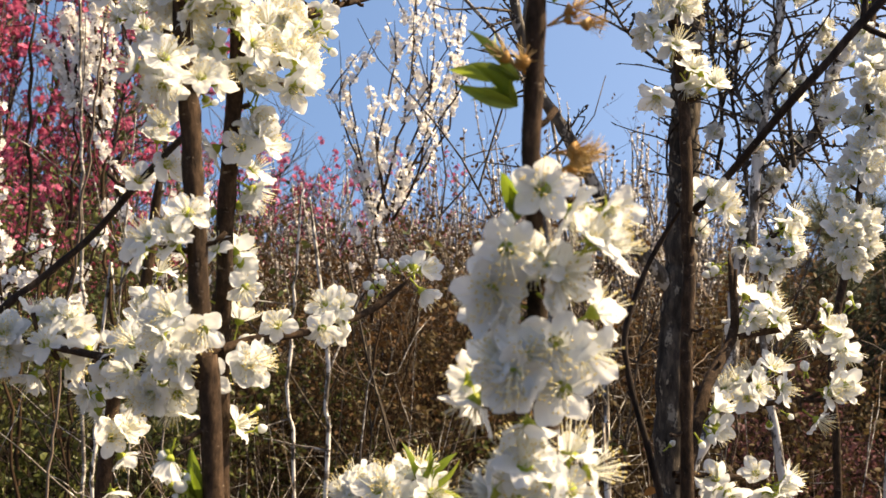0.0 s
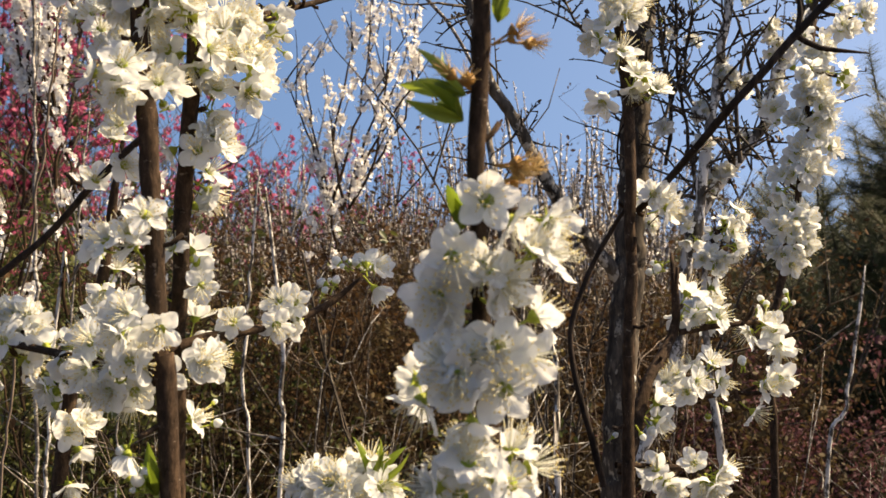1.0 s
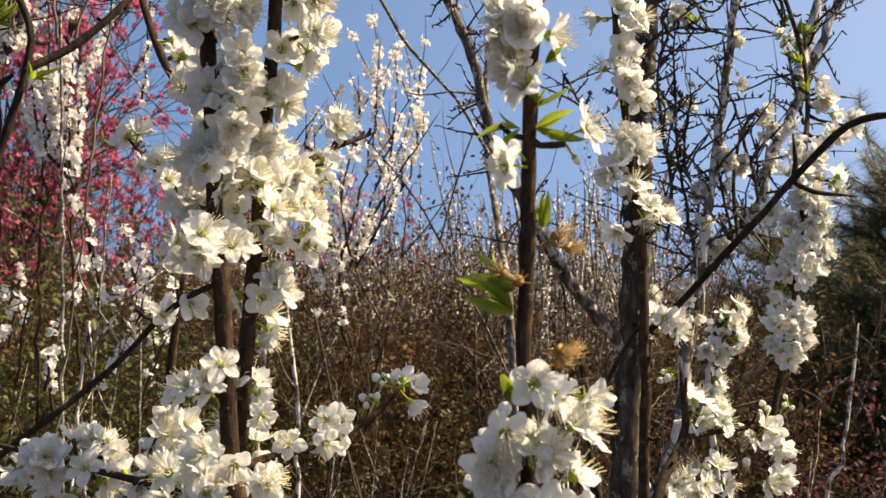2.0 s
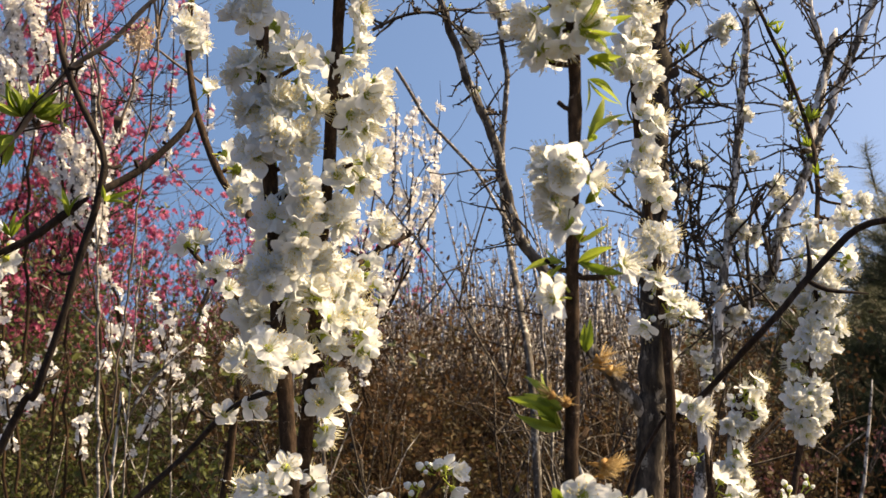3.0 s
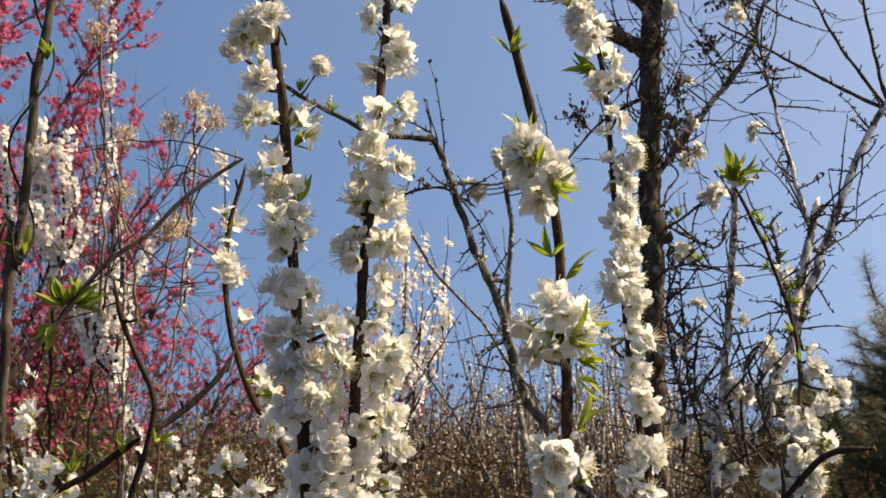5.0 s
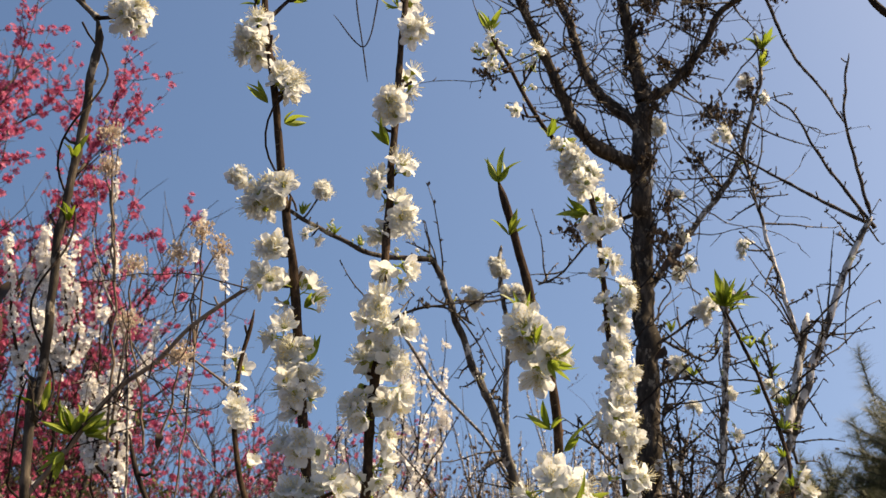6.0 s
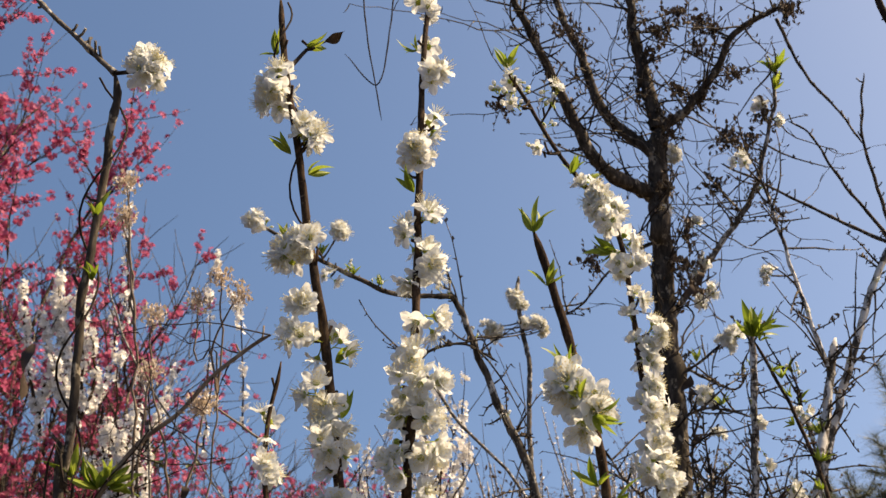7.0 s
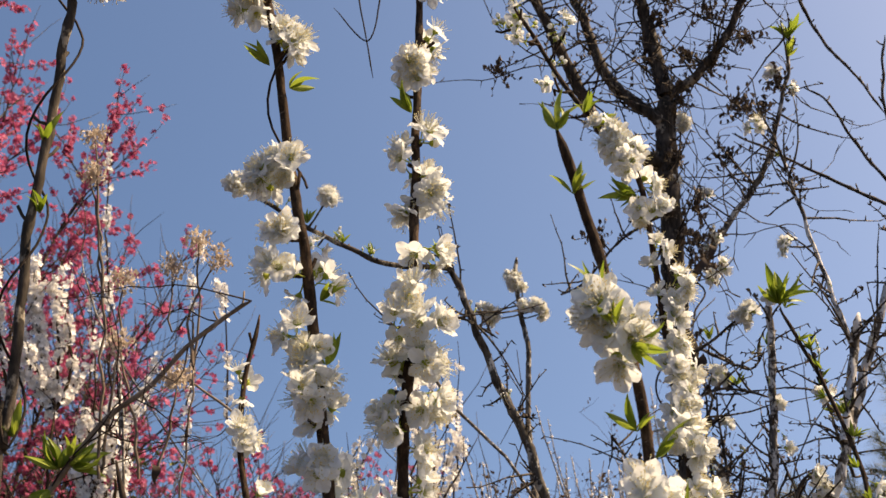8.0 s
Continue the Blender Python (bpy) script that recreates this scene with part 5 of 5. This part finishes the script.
# pale stems between the plums and the shrubs
for label, ctrl, r in (("straight pale dead stem among the shrubs", [(-0.62, 1.7, 0), (-0.526, 1.7, 1.372), (-0.514, 1.7, 1.546), (-0.505, 1.7, 1.685), (-0.496, 1.7, 1.745)], 0.0035), ("pale sapling stem without leaves", [(-0.27, 1.7, 0), (-0.194, 1.7, 1.1), (-0.192, 1.7, 1.265), (-0.189, 1.7, 1.356), (-0.219, 1.72, 1.604)], 0.0072),
                       ("thin pale sapling stem", [(-0.32, 1.8, 0), (-0.258, 1.8, 1.079), (-0.268, 1.8, 1.254), (-0.258, 1.8, 1.427), (-0.241, 1.8, 1.64)], 0.0055), ("lichen-spotted pale sapling stem", [(0.24, 1.35, 0), (0.206, 1.35, 1.17), (0.205, 1.35, 1.258), (0.205, 1.36, 1.345), (0.189, 1.36, 1.404)], 0.008),
                       ("pale dead stem before the dark pines", [(0.82, 1.9, 0), (0.782, 1.9, 1.046), (0.816, 1.9, 1.213), (0.847, 1.9, 1.4), (0.856, 1.9, 1.473)], 0.0068), ("long thin grey shoot leaning across", [(-0.051, 1.6, 2.023), (-0.013, 1.6, 1.951), (0.073, 1.6, 1.848), (0.133, 1.6, 1.748), (0.173, 1.6, 1.66), (0.2, 1.6, 1.0), (0.2, 1.6, 0)], 0.003),
                       ("pale crooked shoot rising from the shrubs", [(-0.15, 1.7, 0), (-0.135, 1.7, 1.193), (-0.081, 1.72, 1.317), (-0.026, 1.75, 1.407)], 0.003), ("thin pale fallen shoot caught in the branches", [(-0.474, 1.3, 1.993), (-0.401, 1.3, 1.877), (-0.353, 1.3, 1.804), (-0.281, 1.3, 1.731)], 0.0018),
                       ("tall tan dry stem beside the pink trees", [(-0.5, 1.5, 0), (-0.518, 1.5, 1.8), (-0.526, 1.5, 1.91), (-0.526, 1.5, 2.002), (-0.552, 1.5, 2.077), (-0.578, 1.5, 2.144), (-0.593, 1.5, 2.211)], 0.0045), ("broken white dead cane leaning aside", [(-0.6, 1.6, 0), (-0.518, 1.6, 1.382), (-0.498, 1.6, 1.447), (-0.46, 1.6, 1.511), (-0.391, 1.6, 1.574)], 0.0055),
                       ("bent pale cane among white sprays", [(-0.5, 1.7, 0), (-0.448, 1.7, 1.369), (-0.483, 1.7, 1.458), (-0.545, 1.7, 1.557), (-0.569, 1.7, 1.646)], 0.003), ("thin leaning pale cane", [(-0.55, 1.65, 0), (-0.48, 1.65, 1.375), (-0.438, 1.65, 1.461), (-0.371, 1.65, 1.521)], 0.003)):
    base = Vector(ctrl[0])
    t = thing("sapling", base, label, "sapling", "pale saplings")
    s, pts = limb(ctrl, r, r * 0.4, step=0.03, sides=6, knots=0.07, crook=0.006)
    part("stem", s.mesh("stem", BARK_SPOT if r > 0.005 else BARK_PALE, origin=base), t)
    s = Shape()
    for k in range(8):
        bough(s, rnd.choice(pts[len(pts) // 4:]), ball_dir() + Vector((0, 0, 0.6)), rnd.uniform(0.06, 0.22), r * 0.35, 0.4, 4, 5)
    part("twig", s.mesh("twig", BARK_PALE, origin=base), t, stuff=True)


def pine(base, label, height, spread, whorls, candles=0):
    """A young pine: trunk, whorls of boughs, and needles in tufts along the shoots."""
    base = Vector(base)
    ob = thing("pine_tree", base, label, "pine tree", "dark pines")
    s = Shape()
    stem = bough(s, base + Vector((0, 0, -0.05)), (0, 0, 1), height, 0.035, 0.06, 8, 14)
    part("trunk", s.mesh("trunk", BARK_GREY, origin=base), ob)
    b, n = Shape(), Shape()
    shoots = [stem[-3:]]
    for w in range(whorls):
        z = 0.06 + 0.92 * w / whorls
        for k in range(6):
            a = rnd.uniform(0, 6.283)
            q = stem[min(int(z * 14), 13)].lerp(stem[min(int(z * 14) + 1, 14)], rnd.random())
            reach = spread * (1.05 - z) + 0.18
            main = bough(b, q, (math.cos(a), math.sin(a), 0.45), reach, 0.009, 0.25, 5, 6, 0.5)
            shoots.append(main[2:])
            for p in main[2:]:
                for j in range(2):
                    shoots.append(bough(b, p, Vector((math.cos(a), math.sin(a), 0.5)) + ball_dir() * 0.8, rnd.uniform(0.12, 0.26), 0.004, 0.2, 4, 4, 0.4))
    for k in range(candles):
        q = rnd.choice(shoots[1:])[-1]
        if q.z > base.z + height * 0.55:
            shoots.append(bough(b, q, Vector((rnd.uniform(-0.35, 0.35), rnd.uniform(-0.35, 0.35), 1)), rnd.uniform(0.14, 0.3), 0.005, 0.15, 5, 7))
    part("bough", b.mesh("boughs", BARK_GREY, origin=base), ob, stuff=True)
    for line in shoots:
        for p, q in zip(line, line[1:]):
            way = (q - p).normalized()
            for k in range(36):
                d = (way * 0.8 + ball_dir()).normalized()
                o = p.lerp(q, rnd.random())
                side = d.orthogonal().normalized() * 0.0013
                e = o + d * rnd.uniform(0.05, 0.085)
                n.add([o - side, o + side, e], [(0, 1, 2)])
    part("foliage", n.mesh("foliage", NEEDLE, origin=base), ob, stuff=True)


pine((2.12, 4.0, 0), "young dark green pine with upright shoots", 2.05, 0.66, 13, 50)
pine((1.7, 5.0, 0), "low dense pine in the shade of the others", 1.5, 0.9, 15)
pine((1.45, 4.7, 0), "small dense pine at the edge of the thicket", 1.35, 0.7, 13)
pine((2.6, 4.3, 0), "dark green pine beside the thicket", 2.2, 0.95, 12, 40)
pine((2.1, 5.2, 0), "dark pine standing in deep shade", 1.85, 0.8, 11)

# ---- dry seed heads, climbers and withered leaves ----
heads = thing("dry_flower_stalks", (-0.45, 1.1, 0), "dry stalks with tan papery flower heads", "dry flowers")
hb = Vector((-0.45, 1.1, 0))
for ctrl in ([(-0.45, 1.1, -0.02), (-0.43, 1.1, 1.0), (-0.332, 1.1, 1.914), (-0.355, 1.1, 1.981), (-0.349, 1.08, 2.055)], [(-0.332, 1.1, 1.914), (-0.323, 1.1, 2.003), (-0.319, 1.08, 2.085)], [(-0.329, 1.1, 1.929), (-0.333, 1.1, 2.004), (-0.295, 1.08, 2.061)], [(-0.271, 1.12, 1.871), (-0.352, 1.12, 1.933), (-0.359, 1.12, 1.926)], [(-0.416, 1.02, 1.806), (-0.415, 1.02, 1.998), (-0.43, 1.02, 2.158)], [(-0.415, 1.02, 1.998), (-0.422, 1.02, 2.109), (-0.428, 1.02, 2.204)], [(-0.422, 1.04, 1.807), (-0.404, 1.04, 1.93), (-0.398, 1.04, 2.03)], [(-0.357, 1.04, 1.803), (-0.343, 1.04, 1.87), (-0.334, 1.04, 1.915)], [(-0.377, 1.04, 1.804), (-0.388, 1.04, 1.887), (-0.4, 1.04, 1.958)]):
    s, pts = limb(ctrl, 0.0019, 0.0012, step=0.015, sides=5, crook=0.007)
    part("stalk", s.mesh("stalk", BARK_TAN, origin=hb), heads)
    f = Shape()
    for k in range(210):
        d = ball_dir()
        m = facing(pts[-1] + d * 0.019 * rnd.random() ** 0.6, ball_dir(), 0, rnd.uniform(0.003, 0.0075))
        f.add([(0, 0, 0), (0.35, 0.5, 0.1), (0, 1, 0), (-0.35, 0.5, 0.1)], [(0, 1, 2, 3)], m)
    part("flower_head", f.mesh("flower_head", DRY_HEAD, origin=hb), heads, "papery tan flower head")

def withered(s, p, size):
    """One small shrivelled leaf, folded along its midrib, hanging at p."""
    c = rnd.uniform(0.1, 0.5)
    s.add([(0, 0, 0), (0.3, 0.35, c), (0.22, 0.8, c * 0.6), (0, 1.05, -0.1), (-0.22, 0.75, c * 0.8), (-0.28, 0.35, c), (0, 0.5, 0)],
          [(0, 1, 6), (1, 2, 6), (2, 3, 6), (3, 4, 6), (4, 5, 6), (5, 0, 6)], facing(p, ball_dir(), 0, size))


tw = Shape()
dead = Shape()
woody = [p for line in old.stems[:7] + old.stems[8:25] for p in line]
for k in range(700):
    p = rnd.choice(woody)
    if p.z < 1.55:
        continue
    if p.z > 2.2 and abs(p.x - 0.37) < 0.25 and rnd.random() < 0.5:
        for j in range(3):
            for q in bough(tw, p, ball_dir(), rnd.uniform(0.018, 0.04), 0.001, 0.8, 3, 3)[1:]:
                withered(dead, q, rnd.uniform(0.004, 0.009))
    pts = bough(tw, p, ball_dir() + Vector((0, -0.1, 0.45)), rnd.choice((0.03, 0.04, 0.05, 0.06, 0.08, 0.15)), 0.0021, 0.45, 4, 5)
    for q in pts[1:]:
        bough(tw, q, ball_dir(), rnd.uniform(0.004, 0.011), 0.0015, 0.2, 4, 2)
    if rnd.random() < 0.16:
        for j in range(9):
            q = rnd.choice(pts)
            withered(dead, q, rnd.uniform(0.004, 0.0095))
for c in ((0.414, 1.42, 2.589), (0.471, 1.42, 2.594), (0.625, 1.38, 2.588), (0.506, 1.47, 2.39), (0.561, 1.5, 2.393), (0.595, 1.5, 2.44), (0.365, 1.48, 2.508), (0.237, 1.4, 2.576), (0.432, 1.47, 2.488), (0.396, 1.42, 2.109), (0.403, 1.44, 2.203), (0.414, 1.48, 2.61), (0.45, 1.45, 2.63), (0.493, 1.42, 2.574), (0.466, 1.44, 2.544), (0.527, 1.44, 2.498), (0.618, 1.38, 2.587), (0.397, 1.44, 2.392), (0.462, 1.44, 2.449), (0.481, 1.48, 2.301), (0.514, 1.46, 2.372), (0.377, 1.44, 2.168), (0.393, 1.44, 2.148), (0.106, 1.4, 2.444), (0.251, 1.5, 2.183), (0.393, 1.48, 2.568), (0.381, 1.44, 2.296)):
    for j in range(16):
        line = bough(tw, Vector(c) + ball_dir() * 0.006, ball_dir() + Vector((0, 0, -0.25)), rnd.uniform(0.015, 0.042), 0.0009, 0.9, 3, 4)
        for q in line[1:]:
            withered(dead, q, rnd.uniform(0.006, 0.012))
    near_limb = min(woody, key=lambda p: (p - Vector(c)).length)
    bough(tw, near_limb, Vector(c) - near_limb, (Vector(c) - near_limb).length, 0.002, 0.1, 4, 5)
crown = [p for line in old.stems[:6] for p in line if p.z > 2.0]
for k in range(75):
    p = rnd.choice(crown)
    pts = bough(tw, p, ball_dir() + Vector((0, -0.1, 0.3)), rnd.uniform(0.12, 0.4), 0.0013, 1.7, 4, 12)
    for q in pts[3::3]:
        bough(tw, q, ball_dir(), rnd.uniform(0.01, 0.04), 0.0011, 0.5, 4, 3)
part("twig", tw.mesh("twig", BARK_GREY, origin=old.base), old.ob, stuff=True)
part("withered_foliage", dead.mesh("withered_foliage", LEAF_DEAD, origin=old.base), old.ob, "withered dark leaves", stuff=True)
gt = Shape()
for k in range(50):
    p = rnd.choice(grey.stems[0][len(grey.stems[0]) // 3:])
    pts = bough(gt, p, ball_dir() + Vector((0.2, 0.3, 0.2)), rnd.uniform(0.05, 0.22), 0.0012, 1.2, 4, 9)
    for q in pts[2::2]:
        bough(gt, q, ball_dir() + Vector((0, 0, 0.2)), rnd.uniform(0.01, 0.05), 0.0008, 0.6, 4, 3)
part("twig", gt.mesh("twig", BARK_DARK, origin=grey.base), grey.ob, stuff=True)
for ctrl in ([(-0.116, 1.2, 2.612), (-0.113, 1.2, 2.494), (-0.104, 1.2, 2.407), (-0.098, 1.2, 2.348)], [(-0.064, 1.2, 2.589), (-0.078, 1.2, 2.492), (-0.102, 1.2, 2.407), (-0.148, 1.2, 2.462)]):
    s, pts = limb(ctrl, 0.0014, 0.001, step=0.01, sides=5)
    base = pts[0]
    v = thing("climber", base, "thin dry climber stem hanging in the air", "climber", "dry climbers")
    part("stem", s.mesh("stem", BARK_DARK, origin=base), v)


def climber(line, turns, gap, label, thick=0.0016):
    """A thin dry climber wound round a stem."""
    n = len(line)
    base = line[0].copy()
    pts = []
    for i, p in enumerate(line):
        a = turns * 2 * math.pi * i / n
        w = gap * (1 + 0.8 * noise.noise(Vector((i * 0.13, turns, 0))))
        pts.append(p + Vector((math.cos(a) * w, math.sin(a) * w, 0)))
    ob = thing("climber", base, label, "climber", "dry climbers")
    s = Shape()
    s.tube(pts, [thick] * n, 5)
    part("stem", s.mesh("stem", BARK_DARK, origin=base), ob)


climber([p for p in vined.stems[0] if p.z > 1.7], 3.5, 0.012, "thin dry climber wound round a plum stem", 0.001)
climber([p for p in old.stems[0] if p.z > 1.55], 4.5, 0.03, "dry climber wound round the old trunk")
climber([p for p in old.stems[0] if p.z > 1.8], 2.3, 0.036, "dry climber hanging about the old trunk")
climber([p for p in plum.stems[0] if p.z > 1.93], 2.2, 0.009, "thin dark climber round the top of a plum stem", 0.0009)
for k, (r0, r1) in ((1, (0.02, 0.02)), (2, (0.018, 0.018)), (3, (0.02, 0.02))):
    climber(old.stems[k], 3.1, r0, "dry climber wound round a limb of the old tree")


def dead_leaf(x, y, z, size, turn):
    """A single curled dead leaf that hangs in the branches."""
    s = Shape()
    for i in range(9):
        t = i / 8
        w = 0.22 * math.sin(math.pi * t) + 0.02
        for k in (-1, -0.4, 0.4, 1):
            s.v.append(Vector((w * k * math.cos(2.2 * t), w * k * math.sin(2.2 * t) + 0.15 * math.sin(5 * t), t - abs(k) * 0.05)) * size)
    for i in range(8):
        for k in range(3):
            q = i * 4 + k
            s.f.append((q, q + 1, q + 5, q + 4))
            s.s.append(0)
    ob = new("dead_leaf", s.mesh("dead_leaf", LEAF_CURL))
    ob.matrix_basis = pose(x, y, z, *turn)
    tagged(ob, "curled dead brown leaf caught on a twig", "dead leaf", "dead leaves")


dead_leaf(-0.126, 0.54, 2.144, 0.021, (20, 80, 0))
dead_leaf(-0.371, 0.56, 1.9, 0.045, (170, 10, 0))
dead_leaf(0.357, 1.36, 1.955, 0.032, (200, 20, 40))
dead_leaf(0.358, 1.37, 1.862, 0.03, (150, 30, 10))
dead_leaf(-0.353, 1, 1.814, 0.022, (160, 0, 60))
dead_leaf(0.368, 1.4, 1.938, 0.03, (180, 20, 0))
dead_leaf(0.385, 1.38, 2.105, 0.035, (190, 30, 20))
dead_leaf(0.406, 1.42, 2.138, 0.03, (160, 10, 60))


def straw(label, n, x0, x1, y0, y1, height, lean):
    """A loose stand of thin pale dry stems."""
    base = Vector(((x0 + x1) / 2, (y0 + y1) / 2, 0))
    ob = thing("dry_stalks", base, label, "dry stalks", "dry stalks")
    for k in range(n):
        s = Shape()
        p = Vector((rnd.uniform(x0, x1), rnd.uniform(y0, y1), -0.03))
        pts = bough(s, p, (rnd.uniform(-lean, lean), rnd.uniform(-lean, lean) * 0.4, 1), height * rnd.uniform(0.75, 1.12), rnd.uniform(0.0012, 0.0025), 0.7, 5, 12)
        for j in range(7):
            q = pts[rnd.randrange(6, 12)]
            t = bough(s, q, ball_dir() + Vector((0, 0, 0.5)), rnd.uniform(0.08, 0.3), 0.0011, 0.4, 4, 5)
            bough(s, rnd.choice(t), ball_dir() + Vector((0, 0, 0.3)), rnd.uniform(0.04, 0.12), 0.001, 0.3, 3, 3)
        part("stalk", s.mesh("stalk", rnd.choice((BARK_PALE, BARK_PALE, BARK_TAN)), origin=base), ob)


straw("pale dry stalks crossing before the evergreen shrubs", 18, -0.95, -0.35, 1.5, 2.1, 1.4, 1.1)
straw("thin pale stalks standing before the russet shrubs", 5, -0.4, 0.1, 1.8, 2.5, 1.5, 0.12)
straw("thin pale stalks behind the old tree", 22, 0.15, 0.85, 1.6, 2.6, 1.5, 0.14)
